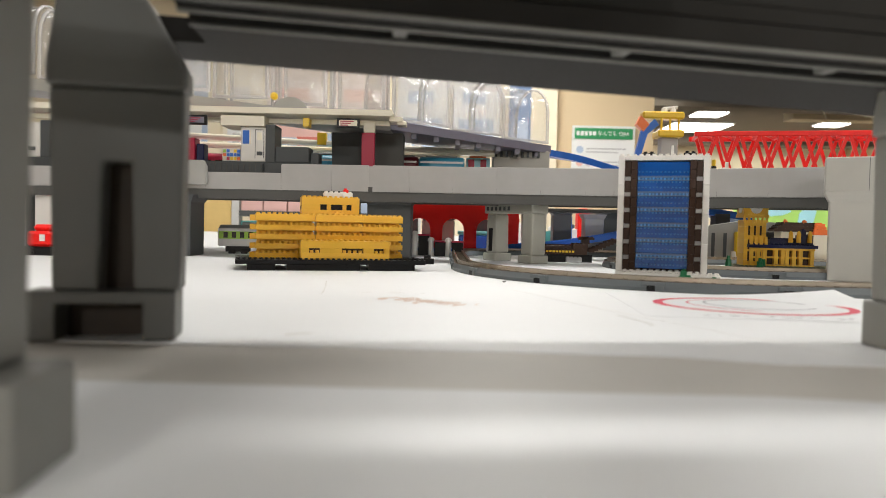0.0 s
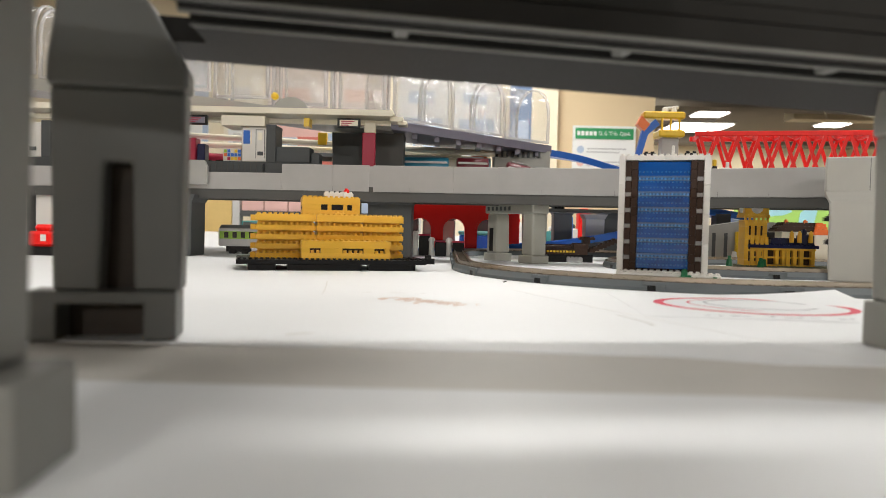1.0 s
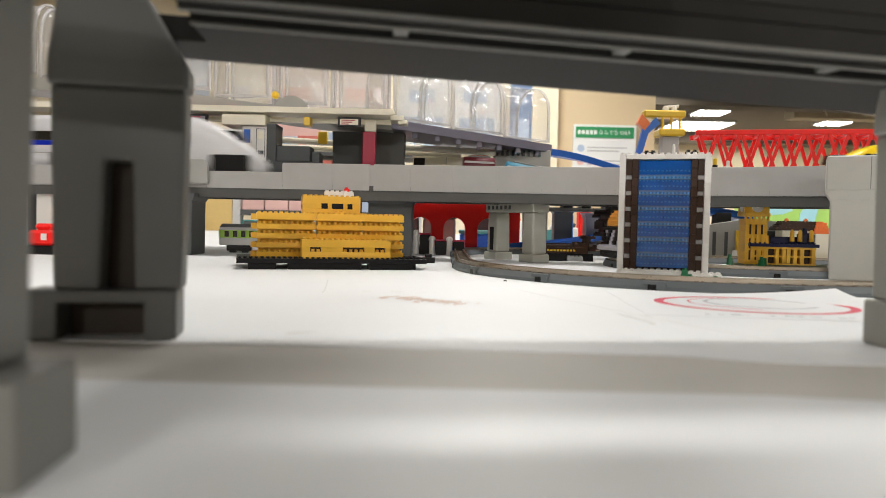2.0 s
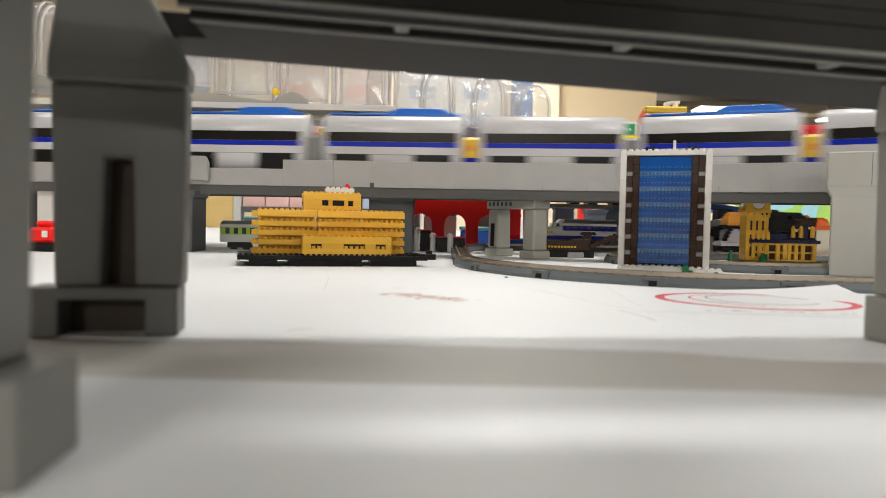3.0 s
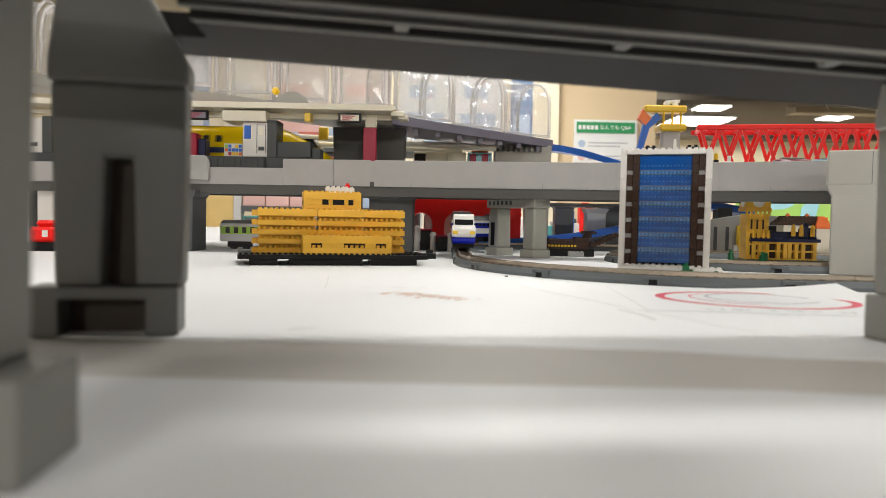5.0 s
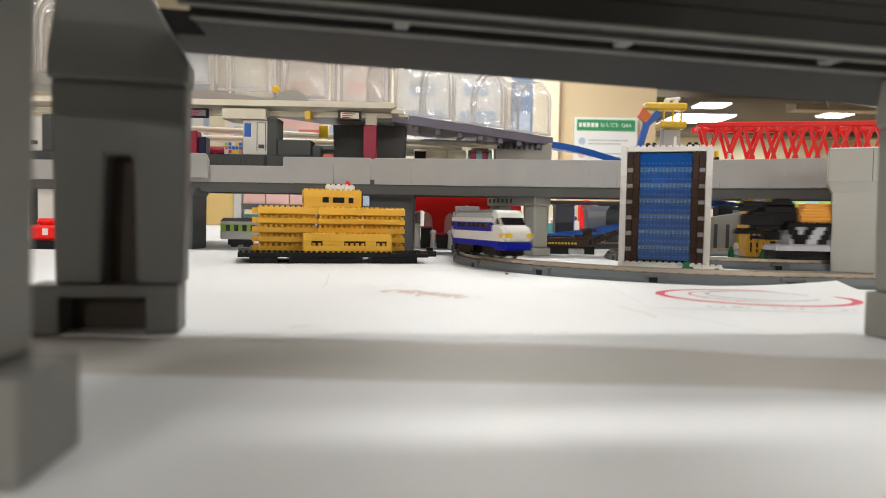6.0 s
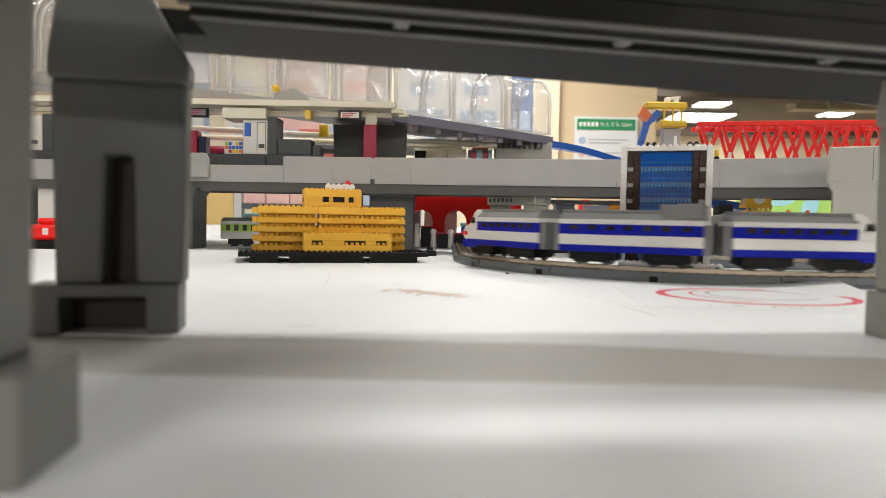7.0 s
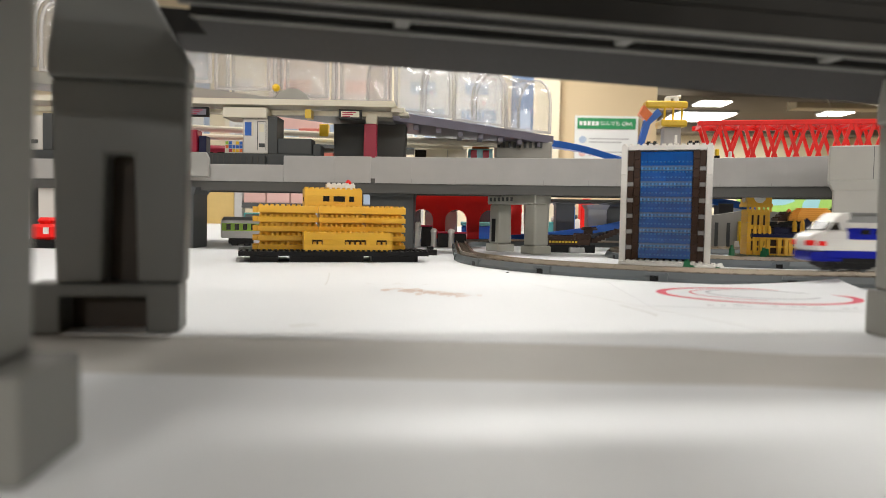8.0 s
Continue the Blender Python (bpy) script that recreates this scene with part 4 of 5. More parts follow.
# ---- parapet joints and station ramp on the viaduct ----
def parapet_panels():
    """Slightly proud parapet panels with open joints along the near wall."""
    base = VIADUCT
    line = offset_path(VIA, 0)
    zero = 0.0
    for a, b in zip(line, line[1:]):
        if a[0] < 0 <= b[0]:
            zero += math.hypot(b[0] - a[0], b[1] - a[1]) * (0 - a[0]) / (b[0] - a[0])
            break
        zero += math.hypot(b[0] - a[0], b[1] - a[1])
    cuts = [-420, -236, -160, -110, -74, -70, -34, 8, 50, 92, 134, 160, 166, 208, 250, 292, 340, 400]
    for k, (u, v) in enumerate(zip(cuts, cuts[1:])):
        if v - u < 6:
            continue
        bm = bmesh.new()
        pts = [along(line, zero + u + 0.16 + (v - u - 0.32) * i / 4, False) for i in range(5)]
        low = u < -236
        mid = -240 < u < -165
        top = 92 if not mid else 83
        if low:
            top = 86
        add_sweep(bm, [(0.2, 66.5), (0.7, 66.5), (0.7, top - 0.4), (0.4, top), (-3.3, top), (-3.3, top - 2), (0.2, top - 2)], pts)
        part("panel", bm, GREY_COOL, base)
    return base


parapet_panels()
bm = bmesh.new()
add_prism(bm, [(-300, 70), (-233, 70), (-233, 88), (-236, 94), (-250, 94), (-258, 87), (-300, 86)], 694, 700)
bevelled(bm, 0.8)
part("end_block", bm, GREY, VIADUCT)

# ---- station on the viaduct ----
def station():
    base = thing("toy_station", 0, 0, 71, "toy station platform with cream canopy and red post", "station")
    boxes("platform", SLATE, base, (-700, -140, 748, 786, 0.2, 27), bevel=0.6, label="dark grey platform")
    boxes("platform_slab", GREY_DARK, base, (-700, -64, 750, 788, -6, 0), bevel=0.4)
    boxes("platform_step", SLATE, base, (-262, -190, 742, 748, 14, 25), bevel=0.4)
    for k in range(12):
        boxes("platform_rib", GREY_DARK, base, (-258 + k * 6, -257 + k * 6, 741, 742.2, 15, 24))
    bm = bmesh.new()
    add_prism(bm, [(-700, 78), (-58, 77), (-54, 79), (-56, 83), (-700, 84)], 742, 792)
    part("canopy", bm, CREAM, base, "cream canopy roof")
    boxes("canopy_beam", CREAM, base, (-700, -60, 764, 770, 70, 75))
    boxes("canopy_block", CREAM, base, (-236, -190, 746, 786, 64, 75), bevel=0.5)
    boxes("canopy_end", CREAM, base, (-60, -46, 752, 780, 73, 78), (-52, -42, 756, 776, 70, 74), bevel=0.5)
    boxes("post", RED_DARK, base, (-90, -76, 764, 772, 0.2, 62), bevel=0.6, label="red platform post")
    boxes("post_top", CREAM, base, (-88, -76, 763, 773, 62, 75), bevel=0.4)
    for x in (-262, -102):
        frame_ob = boxes("hanging_sign", BLACK, base, (x - 12, x + 12, 744, 748, 64, 74), bevel=0.4)
        boxes("sign_face", CREAM if x > -200 else LILAC, frame_ob, (x - 9.5, x + 9.5, 743.4, 744, 66, 72))
        for j in range(3):
            boxes("sign_bar", RED_DARK, frame_ob, (x - 8, x + 6 - 3 * j, 743.0, 743.4, 70.2 - 2 * j, 71.2 - 2 * j))
    bm = bmesh.new()
    add_box(bm, -150, -144, 748, 764, 65, 74)
    part("hanging_sign", bm, TOY_YELLOW, base, "small yellow hanging sign")
    # kiosk with a door and posters
    kiosk = boxes("kiosk", WHITE, base, (-216, -190, 752, 782, 27.2, 64), bevel=0.8, label="white kiosk with a small door")
    boxes("kiosk_side", SLATE, kiosk, (-190, -180, 752, 782, 27.2, 66), bevel=0.4)
    boxes("kiosk_top", SLATE, kiosk, (-217, -180, 751, 783, 64, 66.5))
    boxes("poster", RAIL_BLUE, kiosk, (-214, -207, 751.4, 752, 46, 60))
    boxes("poster", CREAM, kiosk, (-207, -205, 751.4, 752, 46, 60))
    for lim in ((-201, -200.5, 751.5, 752, 31, 61), (-192, -191.5, 751.5, 752, 31, 61), (-201, -191.5, 751.5, 752, 60.6, 61.1)):
        boxes("door_line", SLATE, kiosk, lim)
    boxes("door_window", CREAM, kiosk, (-199, -194, 751.2, 752, 50, 58))
    boxes("door_grille", SLATE, kiosk, (-199, -193, 751.2, 752, 34, 38))
    far_kiosk = boxes("kiosk", WHITE, base, (-456, -428, 752, 782, 27.2, 64), bevel=0.8, label="white kiosk with a small door")
    boxes("kiosk_side", SLATE, far_kiosk, (-428, -418, 752, 782, 27.2, 66), bevel=0.4)
    boxes("door_grille", SLATE, far_kiosk, (-440, -433, 751.2, 752, 34, 38))
    rack = boxes("magazine_rack", WHITE, base, (-236, -217, 754, 768, 27.2, 41), bevel=0.5, label="rack with coloured papers")
    rng = random.Random(7)
    for i in range(5):
        for j in range(3):
            boxes("booklet", rng.choice([RAIL_BLUE, ORANGE, CREAM, LIME, TOY_YELLOW, RED_DARK]), rack,
                  (-235 + i * 3.7, -232 + i * 3.7, 753.3, 754, 28.5 + j * 4, 31.8 + j * 4))
    boxes("bench", SLATE, base, (-180, -144, 754, 776, 27.2, 44), (-143, -134, 756, 774, 0.2, 38), bevel=0.8, label="dark grey block seat")
    return base


TEAL = plastic("box_teal", (0.08, 0.36, 0.36), 0.5)
RED_DARK = plastic("crimson", (0.42, 0.012, 0.05), 0.4)
station()


# ---- upper deck with clear hoods ----
def upper_deck():
    base = thing("upper_deck", 0, 0, 0, "lilac grey upper track deck on slate piers", "viaduct")
    bm = bmesh.new()
    add_sweep(bm, [(0, -10), (0, 0), (-80, 0), (-80, -10)], [(-62, 800, 152), (40, 876, 148.5), (141, 951, 145)])
    part("lilac_deck", bm, LILAC, base)
    bm = bmesh.new()
    add_sweep(bm, [(0, -13), (0, 0), (-70, 0), (-70, -13)], [(-520, 812, 196), (-304, 806, 178), (-150, 802, 160), (-62, 800, 153)])
    part("ramp", bm, GREY, base)
    bm = bmesh.new()
    add_prism(bm, [(-198, 160), (-190, 172), (-180, 176), (-170, 176), (-160, 170), (-152, 158)], 803, 812)
    part("bracket", bm, GREY, base)
    boxes("orange_strip", ORANGE, base, (-330, -235, 800, 806, 158, 163), bevel=0.5, label="orange strip under the ramp")
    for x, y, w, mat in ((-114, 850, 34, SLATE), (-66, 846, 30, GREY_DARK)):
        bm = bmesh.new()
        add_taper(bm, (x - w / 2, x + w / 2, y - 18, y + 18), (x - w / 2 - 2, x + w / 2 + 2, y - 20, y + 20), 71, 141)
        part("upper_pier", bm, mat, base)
    for x, y in ((122, 962),):
        bm = bmesh.new()
        add_taper(bm, (x - 14, x + 14, y - 14, y + 14), (x - 17, x + 17, y - 17, y + 17), 0, 114)
        part("upper_pier", bm, GREY_PIER, base)
    boxes("pier_cap", GREY_PIER, base, (64, 139, 945, 979, 114, 137), bevel=1.2)
    for k in range(9):
        boxes("lug", SLATE, base, (66 + k * 7, 69 + k * 7, 940, 944, 128, 135.4))
    for k in range(7):
        boxes("under_rib", LILAC, base, (-40 + k * 26, -34 + k * 26, 826 + k * 19, 880 + k * 19, 135 - k * 0.9, 142 - k * 0.9))
    return base


upper_deck()


def clear_hood(x, y, z, rz, length, width, height, label):
    """A clear moulded tunnel hood: arched shell with ribs at both ends and a bevelled shoulder line."""
    base = thing("clear_hood", x, y, z, label, "tunnel hood", rz, "clear hoods on the deck")
    prof = [(-width / 2, 0), (-width / 2, height * 0.55)]
    for i in range(1, 8):
        a = math.pi - math.pi * i / 8
        prof.append((width / 2 * math.cos(a), height * 0.55 + height * 0.45 * math.sin(a)))
    prof += [(width / 2, height * 0.55), (width / 2, 0)]

    def shell(bm, a, b, out):
        p = [(u * (1 + 2 * out / width), v * (1 + out / height)) for u, v in prof]
        va = [bm.verts.new((a * MM, u * MM, v * MM)) for u, v in p]
        vb = [bm.verts.new((b * MM, u * MM, v * MM)) for u, v in p]
        for i in range(len(p) - 1):
            bm.faces.new((va[i], vb[i], vb[i + 1], va[i + 1]))
    bm = bmesh.new()
    shell(bm, 2, length - 2, 0)
    ob = part("shell", bm, CLEAR, base, smooth=True)
    ob.modifiers.new("thickness", "SOLIDIFY").thickness = 0.0012
    for a in (0, length - 4):
        bm = bmesh.new()
        shell(bm, a, a + 4, 2.0)
        ob = part("end_rib", bm, CLEAR_RIB, base, smooth=True)
        ob.modifiers.new("thickness", "SOLIDIFY").thickness = 0.002
    for s in (-1, 1):
        boxes("foot_rail", CLEAR_RIB, base, (1, length - 1, s * width / 2 - 2, s * width / 2 + 2, 0, 3))
    return base


CLEAR_RIB = clear("clear_rib", (0.92, 0.91, 0.92), 0.07, 0.70)
for k in range(3):
    clear_hood(-79 + k * 66, 826 + k * 49, 152 - k * 2.6, 36.5, 81, 60, 74, "clear plastic tunnel hood on the lilac deck")
for k in range(-4, 4):
    clear_hood(-330 + k * 66, 838, 181 - k * (7 if k > 0 else 5), 0, 63, 62, 84, "clear plastic tunnel hood on the grey ramp")
boxes("knob", TOY_YELLOW, thing("yellow_ball", -193, 800, 172, "small bright yellow toy ball", "toy"), (-4, 4, -4, 4, 0, 8), bevel=2.5)


# ---- rows of parked toys on the deck behind ----
def deck_beam(x0, x1, y, z0, z1, label):
    base = thing("cream_rail", 0, 0, 0, label, "rail")
    bm = bmesh.new()
    add_rod(bm, (x0, y, z0), (x1, y, z1), 4.2, 10)
    part("rail_tube", bm, CREAM, base)


deck_beam(-420, 64, 925, 148, 130, "long cream tube rail behind the platform")
deck_beam(-420, 20, 940, 137, 128, "long cream tube rail behind the platform")


def rear_height(x):
    """Height of the rear line (mm): level, with a dip beside the upper pier."""
    if not 40 < x < 290:
        return 71.0
    rise = min(1.0, (x - 40) / 90, (290 - x) / 90)
    return 71.0 - 12.0 * (0.5 - 0.5 * math.cos(math.pi * rise))


back_deck = thing("rear_deck", 0, 0, 0, "shaded grey rear deck of the toy railway", "deck")
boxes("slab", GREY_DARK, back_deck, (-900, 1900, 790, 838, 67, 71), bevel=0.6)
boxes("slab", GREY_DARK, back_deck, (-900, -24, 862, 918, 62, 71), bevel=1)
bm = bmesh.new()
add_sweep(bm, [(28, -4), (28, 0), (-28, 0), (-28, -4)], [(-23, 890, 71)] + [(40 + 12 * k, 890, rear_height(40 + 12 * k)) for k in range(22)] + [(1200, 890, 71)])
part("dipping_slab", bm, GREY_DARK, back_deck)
boxes("slab_edge", GREY, back_deck, (-900, -24, 916, 920, 71, 80))
for x in (-500, -330, -120):
    boxes("column", SLATE, back_deck, (x - 14, x + 14, 880, 905, 0, 62))
for x in (-460, 640, 1100, 1600):
    boxes("column", SLATE, back_deck, (x - 12, x + 12, 802, 826, 0, 67))
PALE_CYAN = plastic("pale_cyan", (0.30, 0.62, 0.72), 0.4)
RAIL_TEAL = plastic("car_teal", (0.03, 0.22, 0.34), 0.4)
PARKED = [(-470, RED_DARK), (-385, RAIL_BLUE), (-300, RED_DARK)]
MAROON = plastic("car_maroon", (0.13, 0.012, 0.02), 0.35)
REAR_CARS = [(-4, RAIL_TEAL, 28), (-48, MAROON, 15), (-97, MAROON, 20), (-160, RAIL_TEAL, 34), (-220, MAROON, 20)]


def parked_car(x, y, z, mat, rz=0):
    base = thing("parked_toy_car", x, y, z, "parked toy train car in shade behind the platform", "train car", rz, "parked toy cars")
    bm = bmesh.new()
    add_loft(bm, [section(-40, 34, 6, 46), section(-38, 38, 5, 48), section(38, 38, 5, 48), section(40, 34, 6, 46)])
    part("body", bm, mat, base, smooth=True)
    for i in range(4):
        boxes("window", GLASS_DARK, base, (-32 + i * 17, -20 + i * 17, -19.4, -18.6, 26, 38))
    boxes("stripe", CREAM, base, (-38, 38, -19.3, -18.7, 15, 20))
    boxes("truck", BLACK, base, (-34, -12, -17, 17, 0, 9), (12, 34, -17, 17, 0, 9))
    return base


for x, mat in PARKED:
    parked_car(x, 888, 71, mat)


def rear_car(mat, half):
    base = thing("small_freight_car", 0, 0, 0, "small dull toy freight car running on the rear deck", "train car", group="rear toy train")
    bm = bmesh.new()
    add_loft(bm, [section(-half, 30, 8, 47), section(-half + 1.5, 34, 7, 49), section(half - 1.5, 34, 7, 49), section(half, 30, 8, 47)])
    part("body", bm, mat, base, smooth=True)
    boxes("roof_rib", GREY_MID, base, (-half * 0.7, half * 0.7, -4, 4, 48, 50.5), bevel=0.6)
    boxes("side_band", SILVER, base, (-half + 2, half - 2, -17.4, -16.6, 40, 42.5))
    for u in (-0.55, 0.55):
        boxes("truck", BLACK, base, (u * half - 6, u * half + 6, -14, 14, 0.2, 8), bevel=0.6)
    return base


REAR_SET = [rear_car(mat, half) for _, mat, half in REAR_CARS]
shelf = thing("rear_shelf", 0, 0, 0, "narrow grey shelf behind the rear deck", "deck")
boxes("slab", GREY_DARK, shelf, (-70, 100, 930, 985, 67, 71), bevel=0.6)
boxes("column", SLATE, shelf, (-66, -52, 945, 970, 0, 67), bevel=0.6)
box_ob = thing("cream_box", -8, 945, 71, "cream carton standing on the rear shelf", "carton")
boxes("carton", CREAM, box_ob, (-36, 34, 0, 34, 0.1, 55), bevel=0.8)
boxes("flap_seam", GREY_MID, box_ob, (8, 8.6, -0.3, 0.1, 30, 54))
boxes("dark_window", BLACK, box_ob, (-35, -20, -0.5, 0.1, 38, 52))
toy_ob = thing("toy_vending_box", 44, 945, 71, "cyan toy box with two dark red panels", "toy block")
boxes("body", PALE_CYAN, toy_ob, (-16, 16, 0, 24, 0.1, 55), bevel=0.8)
for x in (-9, 7):
    boxes("red_panel", RED_DARK, toy_ob, (x - 4, x + 4, -0.8, 0.1, 34, 53), bevel=0.3)
boxes("cap", ORANGE, toy_ob, (-11, 11, 3, 20, 55, 58), bevel=0.6)
for x in (-160, -140):
    clip_ob = thing("yellow_clip", x, 925, 136, "yellow toy clip hung on the cream rail", "toy part")
    boxes("clip", TOY_YELLOW, clip_ob, (-6, 6, -5, 5, 0, 16), bevel=1)
block = thing("toy_block", -268, 758, 98, "red and blue toy blocks on the platform", "toy block")
boxes("red_block", RED_DARK, block, (-6, 4, -8, 8, 0.2, 24), bevel=0.8)
boxes("blue_block", NAVY, block, (5, 13, -6, 8, 0.2, 18), bevel=0.8)


# ---- red arch bridge, posts, parked commuter car ----
def red_arches():
    base = thing("arch_bridge", -40, 1000, 0, "bright red plastic toy bridge with round arches", "bridge")
    step, r, spring, top = 48, 15.5, 30, 68
    line = [(-40, 0)]
    for k in range(0, 3):
        cx = k * step + 6
        line += [(cx - r, 0), (cx - r, spring)]
        line += [(cx - r * math.cos(math.pi * i / 10), spring + r * math.sin(math.pi * i / 10)) for i in range(1, 10)]
        line += [(cx + r, spring), (cx + r, 0)]
    line += [(146, 0), (146, top), (-40, top)]
    bm = bmesh.new()
    add_prism(bm, line, 0, 34)
    part("arch_wall", bm, RED, base)
    for k in range(0, 3):
        bm = bmesh.new()
        cx = k * step + 6
        n = 10
        rows = []
        for i in range(n + 1):
            a = math.pi * i / n
            rows.append([(cx - rr * math.cos(a), spring + rr * math.sin(a)) for rr in (r, r + 2.4)])
        for p, q in zip(rows, rows[1:]):
            add_prism(bm, [p[0], q[0], q[1], p[1]], -1.2, 0.2)
        part("arch_rim", bm, RED, base)
    boxes("rail_base", RAIL_BLUE, base, (-60, 190, -20, 0, 0, 4), bevel=0.6)
    boxes("coping", RED, base, (-40, 146, -1.5, 35.5, top, top + 3), bevel=0.5)
    return base


red_arches()


def toy_case(x, w, h, mat, lid, label):
    base = thing("toy_case", x, 1085, 0, label, "case", 0, "cases behind the bridge")
    boxes("case_body", mat, base, (-w / 2, w / 2, 0, 40, 0, h), bevel=2)
    boxes("case_lid", lid, base, (-w / 2 - 1.5, w / 2 + 1.5, -1.5, 41.5, h, h + 6), bevel=1.5)


toy_case(-62, 44, 50, SLATE, GREY_MID, "dark slate toy case behind the red bridge")
toy_case(-8, 50, 44, GREY_MID, SLATE, "grey toy case behind the red bridge")
toy_case(52, 56, 22, RAIL_BLUE, TEAL, "blue toy case with a teal lid")


def barrier_post(x, y, tall, black):
    base = thing("barrier_post", x, y, 0, "white and black barrier post with a rounded cap", "post", group="barrier posts")
    bm = bmesh.new()
    add_cyl(bm, 0, 0, 0, tall, 3.4, 3.0, 12)
    part("shaft", bm, WHITE, base)
    bm = bmesh.new()
    add_cyl(bm, 0, 0, tall, tall + 3, 4.2, 3.6, 12)
    add_cyl(bm, 0, 0, tall + 3, tall + 4.6, 3.6, 1.6, 12)
    part("cap", bm, WHITE, base)
    if black:
        boxes("block", BLACK, base, (4, 17, -6, 7, 0, tall - 1), bevel=0.8)
        boxes("block_top", RED_DARK, base, (3.5, 17.5, -6.5, 7.5, tall - 1, tall + 1), bevel=0.4)


barrier_post(-33, 830, 24, True)
barrier_post(-14, 820, 17, True)
barrier_post(6, 812, 17, True)
boxes("rubble", BLACK, thing("black_bricks", -20, 640, 0, "few loose black bricks", "brick"), (0, 12, 0, 9, 0, 5), (-9, 1, 2, 9, 0, 3), (3, 9, 1, 8, 5, 8), bevel=0.3)


def commuter_car():
    base = thing("commuter_car", -243, 770, 0, "silver brick commuter car with lime window band", "train car", rz=12)
    boxes("skirt", SILVER, base, (0, 84, -11, 11, 8, 16), bevel=0.4)
    boxes("band", LIME, base, (0.3, 83.7, -10.8, 10.8, 16, 24), bevel=0.2, label="lime green window band")
    boxes("upper", SILVER, base, (0, 84, -11, 11, 24, 27.5), bevel=0.4)
    for i in range(9):
        boxes("window", GLASS_DARK, base, (5 + i * 8.6, 9.4 + i * 8.6, -11.2, -10.4, 17, 23.4))
    bm = bmesh.new()
    add_taper(bm, (0, 84, -11, 11), (2, 82, -7, 7), 27.5, 31)
    part("roof", bm, TRAIN_GREY, base)
    boxes("roof_unit", TRAIN_GREY, base, (24, 44, -5, 5, 31, 34), bevel=0.4)
    boxes("end_wall", WHITE, base, (-0.8, 0, -10.6, 10.6, 9, 27))
    for x in (20, 62):
        boxes("bogie", BLACK, base, (x - 13, x + 13, -9, 9, 2, 8), (x - 10, x - 3, -9.5, 9.5, 0, 5), (x + 3, x + 10, -9.5, 9.5, 0, 5), bevel=0.5)
    return base


commuter_car()
loco = thing("red_toy_engine", -368, 655, 0, "red toy engine with black base", "toy engine")
boxes("body", RED, loco, (-10, 12, -14, 14, 8, 22), (-6, 8, -10, 10, 22, 28), bevel=2.5)
boxes("base", BLACK, loco, (-12, 14, -15, 15, 0, 8), bevel=1)
boxes("emblem", WHITE, loco, (3, 8, -14.6, -13.8, 13, 19))
panel = thing("white_box", -385, 720, 0, "white carton with a small red mark", "carton")
boxes("carton", WHITE, panel, (-30, 34, 0, 40, 0, 66), bevel=0.6)
boxes("mark", RED, panel, (4, 10, -0.5, 0.2, 52, 60))


# ---- things behind the clock palace ----
def grey_ramp():
    base = thing("ramp_wall", 300, 836, 0, "grey plastic ramp wall with tunnel opening", "ramp")
    bm = bmesh.new()
    add_prism(bm, [(0, 0), (66, 0), (66, 30), (74, 36), (98, 36), (106, 30), (106, 0), (170, 0), (170, 34), (110, 46), (60, 50), (0, 40)], 0, 14)
    part("wall", bm, GREY, base)
    # Slate backing and strips paint the shade inside the tunnel and slits.
    boxes("tunnel_back", SLATE, base, (64, 108, 12, 14.5, 0, 37))
    for x in (16, 30):
        boxes("slit", SLATE, base, (x, x + 4, -0.4, 0.4, 6, 34))
    boxes("yellow_post", TOY_YELLOW, base, (42, 50, -8, -1, 0, 36), bevel=1)
    rng = random.Random(3)
    for k in range(10):
        boxes("hazard_block", BLACK if k % 2 else TOY_YELLOW, base, (2 + k * 5, 6.6 + k * 5, -12, -9, 0, 5 + rng.uniform(0, 2)))
    bm = bmesh.new()
    add_cyl(bm, 36, -16, 0, 8, 4, 3.4, 10)
    add_cyl(bm, 36, -16, 8, 13, 3.0, 2.4, 10)
    part("white_knob", bm, WHITE, base)
    return base


grey_ramp()


def brick_cottage():
    base = thing("brick_cottage", 372, 782, 0, "tan brick cottage with brown roof and orange corner dome", "model building", rz=-8)
    for k in range(5):
        bricks("wall_course", TAN if k % 2 else CREAM, base, 0, 9, 0, 6, k * 2.4 * L, 2.4, studs=False)
    for k in range(3):
        bricks("roof_tier", BROWN, base, -8 + 4 * k, 13 - 2 * k, -3 + k, 6, 12 * L + k * L, 1.0)
    for x in (4, 24):
        bricks("chimney", ORANGE, base, x, 1, 4, 1, 15 * L, 1.0)
    bricks("corner_tower", CREAM, base, 32, 4, -8, 3, 0, 11, studs=False)
    for k in range(4):
        bricks("corner_dome", ORANGE, base, 31 + k, 4 - 0.5 * k, -8 + k, 3, 11 * L + k * L, 1.0)
    return base


TAN = plastic("brick_tan", (0.50, 0.30, 0.17), 0.4, island=0.06)
brick_cottage()


def rail_chute(name, pts, label, posts=()):
    """A blue toy rail: channel section along a path, on grey posts."""
    base = thing(name, 0, 0, 0, label, "toy rail")
    bm = bmesh.new()
    add_sweep(bm, [(19, 0), (19, 9), (16, 9), (16, 4), (-16, 4), (-16, 9), (-19, 9), (-19, 0)], pts)
    part("channel", bm, RAIL_BLUE, base)
    for x, y, z in posts:
        boxes("post", SLATE, base, (x - 9, x + 9, y - 9, y + 9, 0, z))


def bezier(p0, p1, p2, n=14):
    return [tuple(p0[k] * (1 - i / n) ** 2 + 2 * p1[k] * (i / n) * (1 - i / n) + p2[k] * (i / n) ** 2 for k in range(3)) for i in range(n + 1)]


